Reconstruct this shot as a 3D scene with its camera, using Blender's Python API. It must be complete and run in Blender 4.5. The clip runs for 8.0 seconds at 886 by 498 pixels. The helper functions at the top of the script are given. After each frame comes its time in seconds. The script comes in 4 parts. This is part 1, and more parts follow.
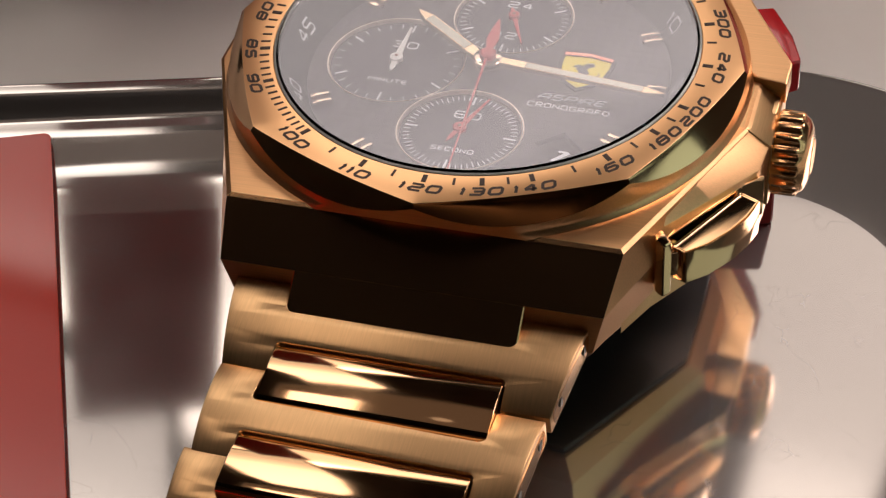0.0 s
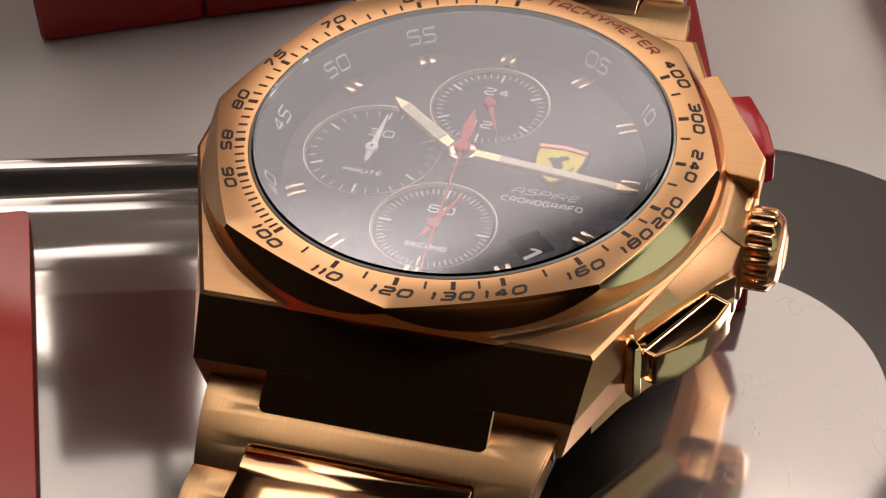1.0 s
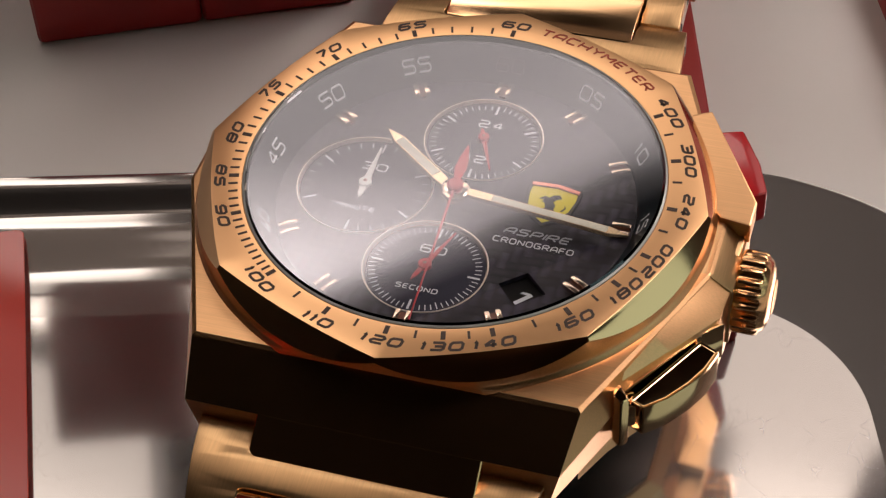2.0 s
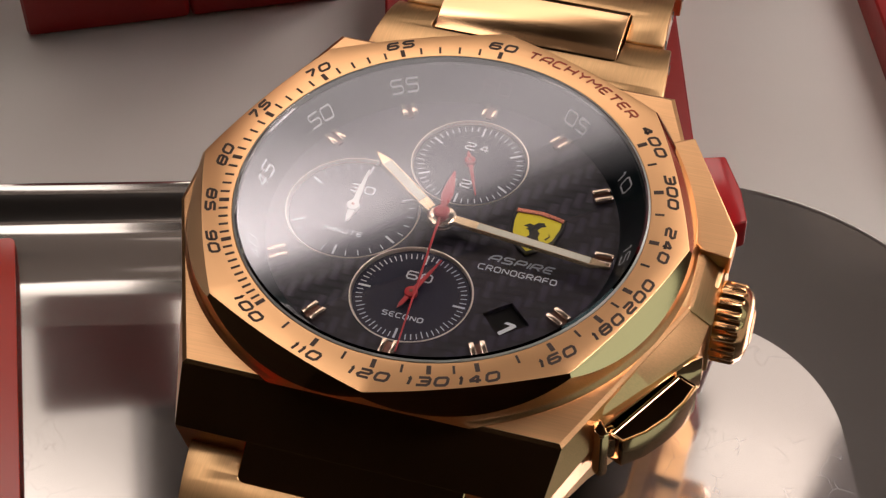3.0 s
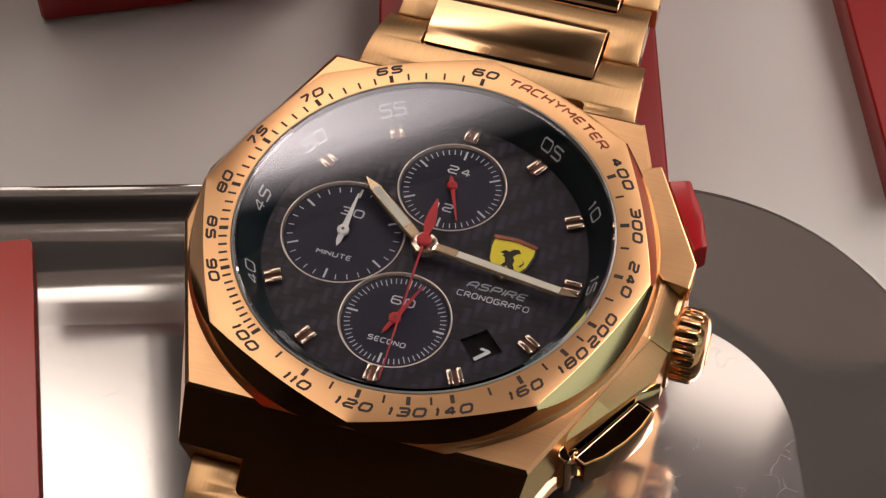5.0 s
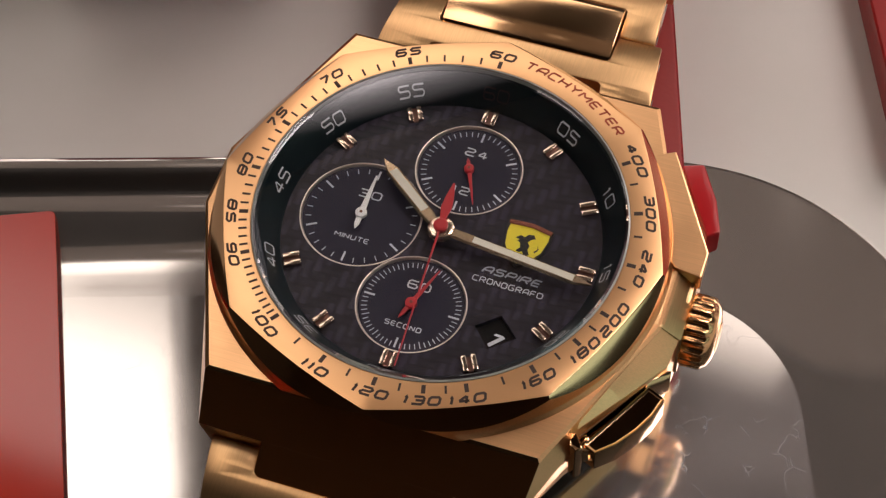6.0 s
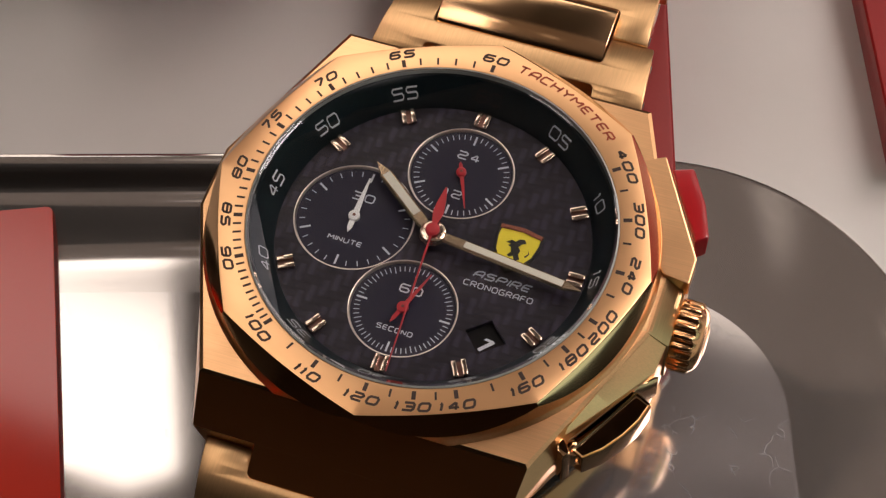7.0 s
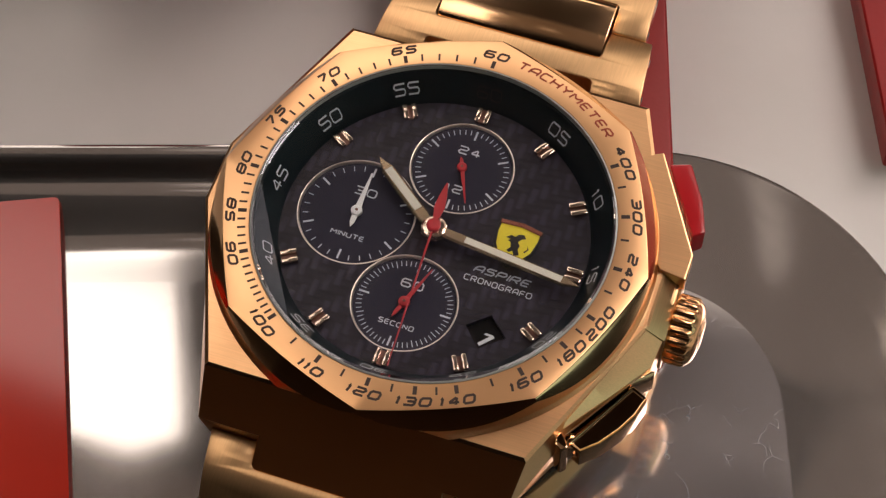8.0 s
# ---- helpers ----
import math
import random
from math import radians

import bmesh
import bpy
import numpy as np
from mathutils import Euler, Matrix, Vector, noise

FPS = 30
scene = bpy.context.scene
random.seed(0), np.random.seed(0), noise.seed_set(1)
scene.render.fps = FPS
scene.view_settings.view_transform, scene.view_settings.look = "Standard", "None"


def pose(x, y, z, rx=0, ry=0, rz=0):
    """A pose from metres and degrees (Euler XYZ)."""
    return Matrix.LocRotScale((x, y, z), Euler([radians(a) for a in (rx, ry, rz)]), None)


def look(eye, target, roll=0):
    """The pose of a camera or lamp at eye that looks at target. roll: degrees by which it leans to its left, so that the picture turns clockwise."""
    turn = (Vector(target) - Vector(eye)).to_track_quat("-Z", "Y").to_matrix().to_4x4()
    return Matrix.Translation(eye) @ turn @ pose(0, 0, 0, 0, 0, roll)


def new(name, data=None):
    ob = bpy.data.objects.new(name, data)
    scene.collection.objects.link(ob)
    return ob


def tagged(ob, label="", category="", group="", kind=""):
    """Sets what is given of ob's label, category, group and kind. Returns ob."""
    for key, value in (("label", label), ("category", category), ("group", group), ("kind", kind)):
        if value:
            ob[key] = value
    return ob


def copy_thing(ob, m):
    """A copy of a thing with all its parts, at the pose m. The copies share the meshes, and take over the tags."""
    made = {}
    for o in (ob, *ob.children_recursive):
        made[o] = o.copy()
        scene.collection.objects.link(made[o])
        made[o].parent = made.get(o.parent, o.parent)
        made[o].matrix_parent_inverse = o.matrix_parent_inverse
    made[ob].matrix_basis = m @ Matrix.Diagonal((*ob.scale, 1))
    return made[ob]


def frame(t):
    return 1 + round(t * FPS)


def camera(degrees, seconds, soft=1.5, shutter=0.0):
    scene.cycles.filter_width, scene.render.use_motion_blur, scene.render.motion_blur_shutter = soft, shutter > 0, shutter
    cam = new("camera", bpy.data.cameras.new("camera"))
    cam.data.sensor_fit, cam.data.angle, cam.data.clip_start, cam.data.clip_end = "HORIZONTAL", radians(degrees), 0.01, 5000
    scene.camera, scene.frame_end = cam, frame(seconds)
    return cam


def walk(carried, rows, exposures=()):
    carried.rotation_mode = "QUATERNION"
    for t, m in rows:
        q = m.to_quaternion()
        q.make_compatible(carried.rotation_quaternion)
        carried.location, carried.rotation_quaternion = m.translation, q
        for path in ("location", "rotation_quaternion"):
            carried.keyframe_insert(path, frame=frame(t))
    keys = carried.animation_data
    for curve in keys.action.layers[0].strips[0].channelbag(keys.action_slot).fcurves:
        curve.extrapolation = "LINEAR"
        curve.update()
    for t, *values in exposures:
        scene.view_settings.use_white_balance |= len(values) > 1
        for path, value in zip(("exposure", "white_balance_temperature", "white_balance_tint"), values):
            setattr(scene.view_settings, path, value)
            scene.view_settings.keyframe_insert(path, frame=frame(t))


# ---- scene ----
MM = 0.001
LIFT = 0.0215          # the bezel's upper face above the table
LENS = 24.6907
PATH = [
    (0, 0.034707, -0.116463, 0.088003, 0.325316, -0.728854, -0.071068),
    (0.5, 0.037232, -0.114059, 0.090890, 0.334820, -0.724984, -0.077868),
    (1, 0.035383, -0.110166, 0.095162, 0.327517, -0.745438, -0.066277),
    (1.5, 0.035550, -0.108088, 0.098487, 0.339641, -0.756448, -0.070001),
    (2, 0.034758, -0.103849, 0.102800, 0.333764, -0.791959, -0.057741),
    (3.3, 0.032251, -0.098585, 0.113414, 0.321782, -0.858930, -0.032800),
    (3.5, 0.032022, -0.098187, 0.114592, 0.329055, -0.871226, -0.038123),
    (4, 0.031837, -0.096052, 0.120493, 0.324084, -0.898319, -0.032260),
    (5.3, 0.034684, -0.090787, 0.136081, 0.350033, -0.965176, -0.045241),
    (5.5, 0.034493, -0.089900, 0.137610, 0.356708, -0.979362, -0.048565),
    (6, 0.033163, -0.086497, 0.140265, 0.365183, -1.003742, -0.051105),
    (6.5, 0.032578, -0.083078, 0.142449, 0.371341, -1.023167, -0.052437),
    (7, 0.033001, -0.082407, 0.145193, 0.371970, -1.036375, -0.050101),
    (7.5, 0.031522, -0.080876, 0.148949, 0.369428, -1.054055, -0.046137),
    (8, 0.032319, -0.080253, 0.150000, 0.374804, -1.063903, -0.050291),
]
cam = camera(LENS, 8.0, soft=1.3)
rows = []
for t, x, y, z, yaw, pitch, roll in PATH:
    way = Vector((-math.sin(yaw) * math.cos(pitch), math.cos(yaw) * math.cos(pitch), math.sin(pitch)))
    eye = Vector((x, y, z + LIFT))
    rows.append((t, look(eye, eye + way, math.degrees(roll))))
walk(cam, rows, exposures=[(0.0, -0.14), (0.5, -0.06), (1.0, -0.08), (2.0, -0.13), (4.0, -0.1), (6.0, 0.0), (8.0, 0.0)])

# ---- light ----
world = bpy.data.worlds.new("world")
scene.world = world
world.use_nodes = True
world.node_tree.nodes["Background"].inputs[0].default_value = (0.9, 0.75, 0.65, 1)
world.node_tree.nodes["Background"].inputs[1].default_value = 0.06


# ---- materials ----
def material(name, colour, rough=0.5, metal=0.0, coat=0.0, spec=0.5):
    m = bpy.data.materials.new(name)
    m.use_nodes = True
    b = m.node_tree.nodes["Principled BSDF"]
    b.inputs["Base Color"].default_value = (*colour, 1)
    b.inputs["Roughness"].default_value = rough
    b.inputs["Metallic"].default_value = metal
    b.inputs["Coat Weight"].default_value = coat
    b.inputs["Specular IOR Level"].default_value = spec
    return m


def texture(m, kind, scale, stretch=(1, 1, 1), **kw):
    """Object coordinates through a stretched texture; returns the node."""
    nt = m.node_tree
    co, mp = nt.nodes.new("ShaderNodeTexCoord"), nt.nodes.new("ShaderNodeMapping")
    mp.inputs["Scale"].default_value = stretch
    nt.links.new(co.outputs["Object"], mp.inputs["Vector"])
    tx = nt.nodes.new(kind)
    nt.links.new(mp.outputs["Vector"], tx.inputs["Vector"])
    tx.inputs["Scale"].default_value = scale
    for k, v in kw.items():
        tx.inputs[k].default_value = v
    return tx


def ramp(m, source, lo, hi, a=0.3, b=0.7):
    nt = m.node_tree
    r = nt.nodes.new("ShaderNodeMapRange")
    r.inputs["From Min"].default_value, r.inputs["From Max"].default_value = a, b
    r.inputs["To Min"].default_value, r.inputs["To Max"].default_value = lo, hi
    nt.links.new(source, r.inputs["Value"])
    return r.outputs["Result"]


def tint(m, source, c0, c1, a=0.3, b=0.7):
    nt = m.node_tree
    x = nt.nodes.new("ShaderNodeMix")
    x.data_type = "RGBA"
    x.inputs["A"].default_value, x.inputs["B"].default_value = (*c0, 1), (*c1, 1)
    nt.links.new(ramp(m, source, 0, 1, a, b), x.inputs["Factor"])
    return x.outputs["Result"]


def feed(m, socket, source):
    m.node_tree.links.new(source, m.node_tree.nodes["Principled BSDF"].inputs[socket])


def bump(m, source, strength, distance):
    nt = m.node_tree
    n = nt.nodes.new("ShaderNodeBump")
    n.inputs["Strength"].default_value, n.inputs["Distance"].default_value = strength, distance
    nt.links.new(source, n.inputs["Height"])
    feed(m, "Normal", n.outputs["Normal"])


GOLD = (0.87, 0.50, 0.25)


def brushed(name, stretch, rough=0.36, relief=0.03, tone=GOLD, spread=0.03):
    m = material(name, tone, rough, 1.0)
    n = texture(m, "ShaderNodeTexNoise", 1.0, stretch, Detail=3.0)
    wide = texture(m, "ShaderNodeTexNoise", 220.0, Detail=3.0)
    feed(m, "Roughness", ramp(m, wide.outputs["Fac"], rough - spread, rough + spread))
    feed(m, "Base Color", tint(m, n.outputs["Fac"], tuple(c * 0.93 for c in tone), tuple(min(1, c * 1.05) for c in tone)))
    bump(m, n.outputs["Fac"], relief, 0.00002)
    return m


gold_brushed_across = brushed("gold brushed across", (300, 9000, 9000))
gold_case = brushed("gold brushed case", (150, 9000, 9000), 0.33, 0.006)
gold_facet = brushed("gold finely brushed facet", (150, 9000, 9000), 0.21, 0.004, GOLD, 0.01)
gold_brushed_along = brushed("gold brushed along", (9000, 500, 900), 0.35, 0.02, (0.75, 0.47, 0.235))
gold_bezel = material("gold fine satin", GOLD, 0.34, 1.0)
gb = texture(gold_bezel, "ShaderNodeTexNoise", 1.0, (250, 6000, 250), Detail=2.0)
feed(gold_bezel, "Roughness", ramp(gold_bezel, gb.outputs["Fac"], 0.285, 0.325))
gold_polished = material("gold polished", (0.88, 0.55, 0.30), 0.07, 1.0)
n = texture(gold_polished, "ShaderNodeTexNoise", 160.0, Detail=4.0)
feed(gold_polished, "Roughness", ramp(gold_polished, n.outputs["Fac"], 0.05, 0.11))
gold_satin = material("gold soft polish", (0.84, 0.52, 0.28), 0.13, 1.0)
gs = texture(gold_satin, "ShaderNodeTexNoise", 300.0, Detail=3.0)
feed(gold_satin, "Roughness", ramp(gold_satin, gs.outputs["Fac"], 0.12, 0.15))
# the shade under the watch is put into this near-black colour
back_steel = material("shade-darkened steel", (0.05, 0.045, 0.045), 0.4, 0.7)
bed_brown = material("dark rose metal", (0.20, 0.10, 0.08), 0.3, 0.8)
gold_index = material("rose gold applique", (0.74, 0.59, 0.49), 0.14, 1.0)
hand_gold = material("pale gold hand", (0.76, 0.57, 0.39), 0.24, 1.0)
copper = material("copper red enamel", (0.66, 0.25, 0.18), 0.2, 0.8)
ring_silver = material("rosy silver ring", (0.78, 0.68, 0.62), 0.32, 1.0)
engraved = material("engraved black enamel", (0.045, 0.018, 0.010), 0.5)
engraved_red = material("engraved red enamel", (0.46, 0.06, 0.02), 0.45)
red_enamel = material("red anodised", (0.50, 0.012, 0.018), 0.22, 0.0, 0.6)
white_print = material("white print", (0.62, 0.63, 0.68), 0.5)
grey_print = material("grey print", (0.42, 0.44, 0.50), 0.5)
lume = material("cream luminous paint", (0.66, 0.63, 0.55), 0.6)
hand_white = material("white lacquered hand", (0.78, 0.78, 0.80), 0.35)
hand_red = material("red lacquered hand", (0.44, 0.02, 0.03), 0.35)
yellow = material("yellow enamel", (0.72, 0.60, 0.02), 0.35)
gasket_grey = material("pale grey polymer", (0.42, 0.43, 0.41), 0.25)
black = material("black enamel", (0.008, 0.008, 0.010), 0.4)
dark_red_print = material("dark red print", (0.025, 0.006, 0.007), 0.5)
subdial_blue = material("midnight blue satin", (0.021, 0.020, 0.038), 0.4, 0.0, 0.0, 0.2)
flange_blue = material("blue black satin flange", (0.005, 0.010, 0.013), 0.3, 0.0, 0.0, 0.3)
date_black = material("date disc black", (0.004, 0.004, 0.005), 0.7, 0.0, 0.0, 0.1)

carbon = material("carbon fibre weave", (0.010, 0.010, 0.016), 0.35, 0.0, 0.0, 0.3)


def twill(m, pitch, dark, light):
    """Two-by-two twill: tows crossing over and under, each with a rounded back."""
    nt = m.node_tree

    def op(kind, a, b=0.0):
        x = nt.nodes.new("ShaderNodeMath")
        x.operation = kind
        for i, v in enumerate((a, b)):
            if isinstance(v, (int, float)):
                x.inputs[i].default_value = v
            else:
                nt.links.new(v, x.inputs[i])
        return x.outputs[0]
    co, axes = nt.nodes.new("ShaderNodeTexCoord"), nt.nodes.new("ShaderNodeSeparateXYZ")
    wobble = texture(m, "ShaderNodeTexNoise", 500.0, Detail=2.0)
    shift = nt.nodes.new("ShaderNodeVectorMath")
    shift.operation = "MULTIPLY_ADD"
    shift.inputs[1].default_value = (0.00022,) * 3
    nt.links.new(wobble.outputs["Color"], shift.inputs[0])
    nt.links.new(co.outputs["Object"], shift.inputs[2])
    nt.links.new(shift.outputs[0], axes.inputs[0])
    u, v = op("DIVIDE", axes.outputs["X"], pitch), op("DIVIDE", axes.outputs["Y"], pitch)
    over = op("LESS_THAN", op("FLOORED_MODULO", op("SUBTRACT", op("FLOOR", u), op("FLOOR", v)), 4.0), 1.5)
    back_u = op("ABSOLUTE", op("SINE", op("MULTIPLY", u, math.pi)))
    back_v = op("ABSOLUTE", op("SINE", op("MULTIPLY", v, math.pi)))
    under = op("SUBTRACT", 1.0, over)
    height = op("ADD", op("MULTIPLY", back_u, over), op("MULTIPLY", back_v, under))
    mottle = texture(m, "ShaderNodeTexNoise", 900.0, Detail=3.0)
    grey = op("MULTIPLY", op("ADD", op("MULTIPLY", over, 0.5), 0.4), op("MULTIPLY", op("ADD", height, 0.35), mottle.outputs["Fac"]))
    feed(m, "Base Color", tint(m, grey, dark, light, 0.05, 0.65))
    feed(m, "Roughness", ramp(m, over, 0.42, 0.28, 0, 1))
    fib = texture(m, "ShaderNodeTexNoise", 1.0, (9000, 1200, 1200), Detail=2.0)
    bump(m, op("ADD", op("MULTIPLY", height, 0.8), op("MULTIPLY", fib.outputs["Fac"], 0.2)), 0.3, 0.00005)


twill(carbon, 0.00082, (0.005, 0.0045, 0.007), (0.041, 0.034, 0.056))

glass = material("sapphire crystal", (1, 1, 1), 0.0)
glass.node_tree.nodes["Principled BSDF"].inputs["Transmission Weight"].default_value = 1.0
glass.node_tree.nodes["Principled BSDF"].inputs["Specular Tint"].default_value = (0.86, 0.87, 1.0, 1)
glass.node_tree.nodes["Principled BSDF"].inputs["IOR"].default_value = 1.77

steel = material("scratched stainless steel", (0.62, 0.58, 0.55), 0.08, 1.0)
sn = texture(steel, "ShaderNodeTexNoise", 60.0, Detail=6.0)
# hairline scratches running several ways
total = None
for deg, sc in ((18, (120, 3600, 1)), (71, (150, 3900, 1)), (128, (110, 3400, 1)), (161, (170, 4100, 1))):
    st = texture(steel, "ShaderNodeTexNoise", 1.0, sc, Detail=0.0)
    turned = steel.node_tree.nodes.new("ShaderNodeVectorRotate")
    turned.rotation_type = "Z_AXIS"
    turned.inputs["Angle"].default_value = radians(deg)
    mp = st.inputs["Vector"].links[0].from_node
    steel.node_tree.links.new(mp.inputs["Vector"].links[0].from_socket, turned.inputs["Vector"])
    steel.node_tree.links.new(turned.outputs["Vector"], mp.inputs["Vector"])
    cutoff = ramp(steel, st.outputs["Fac"], 0.0, 1.0, 0.74, 0.80)
    if total is None:
        total = cutoff
    else:
        mx = steel.node_tree.nodes.new("ShaderNodeMath")
        mx.operation = "MAXIMUM"
        steel.node_tree.links.new(total, mx.inputs[0])
        steel.node_tree.links.new(cutoff, mx.inputs[1])
        total = mx.outputs[0]


def curved_scratches(m, scale, width, seed):
    """Broken curved hairlines: warped cell borders behind a patchy mask."""
    nt = m.node_tree
    lines = texture(m, "ShaderNodeTexVoronoi", scale)
    lines.feature = "DISTANCE_TO_EDGE"
    mp = lines.inputs["Vector"].links[0].from_node
    mp.inputs["Location"].default_value = (seed, seed * 0.7, 0)
    mp.inputs["Rotation"].default_value = (0, 0, seed)
    warp = texture(m, "ShaderNodeTexNoise", scale * 0.9, Detail=3.0)
    far = nt.nodes.new("ShaderNodeVectorMath")
    far.operation = "MULTIPLY_ADD"
    far.inputs[1].default_value = (1.3 / scale,) * 3
    nt.links.new(warp.outputs["Color"], far.inputs[0])
    nt.links.new(mp.outputs["Vector"], far.inputs[2])
    nt.links.new(far.outputs[0], lines.inputs["Vector"])
    mask = texture(m, "ShaderNodeTexNoise", scale * 0.8, Detail=2.0)
    mask.inputs["Vector"].links[0].from_node.inputs["Location"].default_value = (seed * 3, 1, 0)
    x = nt.nodes.new("ShaderNodeMath")
    x.operation = "MULTIPLY"
    nt.links.new(ramp(m, lines.outputs["Distance"], 1, 0, 0.0, width), x.inputs[0])
    nt.links.new(ramp(m, mask.outputs["Fac"], 0, 1, 0.57, 0.66), x.inputs[1])
    return x.outputs[0]


def most(m, a, b):
    x = m.node_tree.nodes.new("ShaderNodeMath")
    x.operation = "MAXIMUM"
    m.node_tree.links.new(a, x.inputs[0])
    m.node_tree.links.new(b, x.inputs[1])
    return x.outputs[0]


worn = curved_scratches(steel, 110, 0.010, 0.3)
for sc, wd, seed in ((190, 0.012, 1.9), (260, 0.016, 4.1), (420, 0.02, 2.6)):
    worn = most(steel, worn, curved_scratches(steel, sc, wd, seed))
worn = most(steel, worn, ramp(steel, total, 0.0, 0.12, 0.0, 1.0))
feed(steel, "Roughness", ramp(steel, sn.outputs["Fac"], 0.06, 0.10))
# part of the reflection is hazy from fine wear, more so along the scratches
haze = steel.node_tree.nodes.new("ShaderNodeBsdfAnisotropic")
haze.inputs["Color"].default_value = (0.62, 0.57, 0.57, 1)
haze.inputs["Roughness"].default_value = 0.55
blend = steel.node_tree.nodes.new("ShaderNodeMixShader")
cloud = texture(steel, "ShaderNodeTexNoise", 55.0, Detail=5.0)
smear = steel.node_tree.nodes.new("ShaderNodeMath")
smear.operation = "ADD"
steel.node_tree.links.new(ramp(steel, worn, 0.07, 0.21, 0.0, 1.0), smear.inputs[0])
steel.node_tree.links.new(ramp(steel, cloud.outputs["Fac"], 0.0, 0.11, 0.35, 0.7), smear.inputs[1])
steel.node_tree.links.new(smear.outputs[0], blend.inputs[0])
steel.node_tree.links.new(steel.node_tree.nodes["Principled BSDF"].outputs[0], blend.inputs[1])
steel.node_tree.links.new(haze.outputs[0], blend.inputs[2])
steel.node_tree.links.new(blend.outputs[0], steel.node_tree.nodes["Material Output"].inputs[0])

satin_steel = material("satin stainless steel", (0.60, 0.56, 0.53), 0.2, 1.0)
sw = texture(satin_steel, "ShaderNodeTexNoise", 1.0, (120, 120, 900), Detail=4.0)
feed(satin_steel, "Roughness", ramp(satin_steel, sw.outputs["Fac"], 0.07, 0.12))
dull = satin_steel.node_tree.nodes.new("ShaderNodeBsdfAnisotropic")
dull.inputs["Color"].default_value = (0.60, 0.56, 0.54, 1)
dull.inputs["Roughness"].default_value = 0.5
mixed = satin_steel.node_tree.nodes.new("ShaderNodeMixShader")
mixed.inputs[0].default_value = 0.15
satin_steel.node_tree.links.new(satin_steel.node_tree.nodes["Principled BSDF"].outputs[0], mixed.inputs[1])
satin_steel.node_tree.links.new(dull.outputs[0], mixed.inputs[2])
satin_steel.node_tree.links.new(mixed.outputs[0], satin_steel.node_tree.nodes["Material Output"].inputs[0])

red_card_paint = material("red laminated card", (0.6, 0.025, 0.008), 0.11, 0.0, 0.0, 0.6)
rn = texture(red_card_paint, "ShaderNodeTexNoise", 30.0, Detail=5.0)
feed(red_card_paint, "Base Color", tint(red_card_paint, rn.outputs["Fac"], (0.56, 0.021, 0.007), (0.64, 0.030, 0.010)))
red_box_paint = material("red leatherette", (0.36, 0.010, 0.010), 0.36)
rb = texture(red_box_paint, "ShaderNodeTexVoronoi", 1800.0)
bump(red_box_paint, rb.outputs["Distance"], 0.12, 0.00008)
rb2 = texture(red_box_paint, "ShaderNodeTexNoise", 60.0, Detail=4.0)
feed(red_box_paint, "Base Color", tint(red_box_paint, rb2.outputs["Fac"], (0.32, 0.008, 0.008), (0.40, 0.013, 0.012)))

table_paint = material("matt grey white laminate", (0.70, 0.66, 0.63), 0.42)
tn = texture(table_paint, "ShaderNodeTexNoise", 45.0, Detail=5.0)
feed(table_paint, "Base Color", tint(table_paint, tn.outputs["Fac"], (0.73, 0.69, 0.66), (0.79, 0.75, 0.725)))
feed(table_paint, "Roughness", ramp(table_paint, tn.outputs["Fac"], 0.38, 0.5))
wall_paint = material("warm grey wall paint", (0.55, 0.48, 0.43), 0.8)
dark_paint = material("dark brown wall paint", (0.06, 0.038, 0.026), 0.8)
brown_paint = material("mid brown wall paint", (0.25, 0.17, 0.12), 0.8)
pn1 = texture(brown_paint, "ShaderNodeTexNoise", 3.0, Detail=6.0)
feed(brown_paint, "Base Color", tint(brown_paint, pn1.outputs["Fac"], (0.24, 0.14, 0.09), (0.29, 0.17, 0.11)))
pn0 = texture(dark_paint, "ShaderNodeTexNoise", 3.0, Detail=6.0)
feed(dark_paint, "Base Color", tint(dark_paint, pn0.outputs["Fac"], (0.05, 0.037, 0.028), (0.07, 0.053, 0.042)))
pn = texture(wall_paint, "ShaderNodeTexNoise", 3.0, Detail=6.0)
feed(wall_paint, "Base Color", tint(wall_paint, pn.outputs["Fac"], (0.52, 0.46, 0.41), (0.58, 0.51, 0.46)))
def glow(name, colour, strength):
    m = bpy.data.materials.new(name)
    m.use_nodes = True
    nt = m.node_tree
    nt.nodes.remove(nt.nodes["Principled BSDF"])
    em = nt.nodes.new("ShaderNodeEmission")
    em.inputs[0].default_value, em.inputs[1].default_value = (*colour, 1), strength
    nt.links.new(em.outputs[0], nt.nodes["Material Output"].inputs[0])
    return m


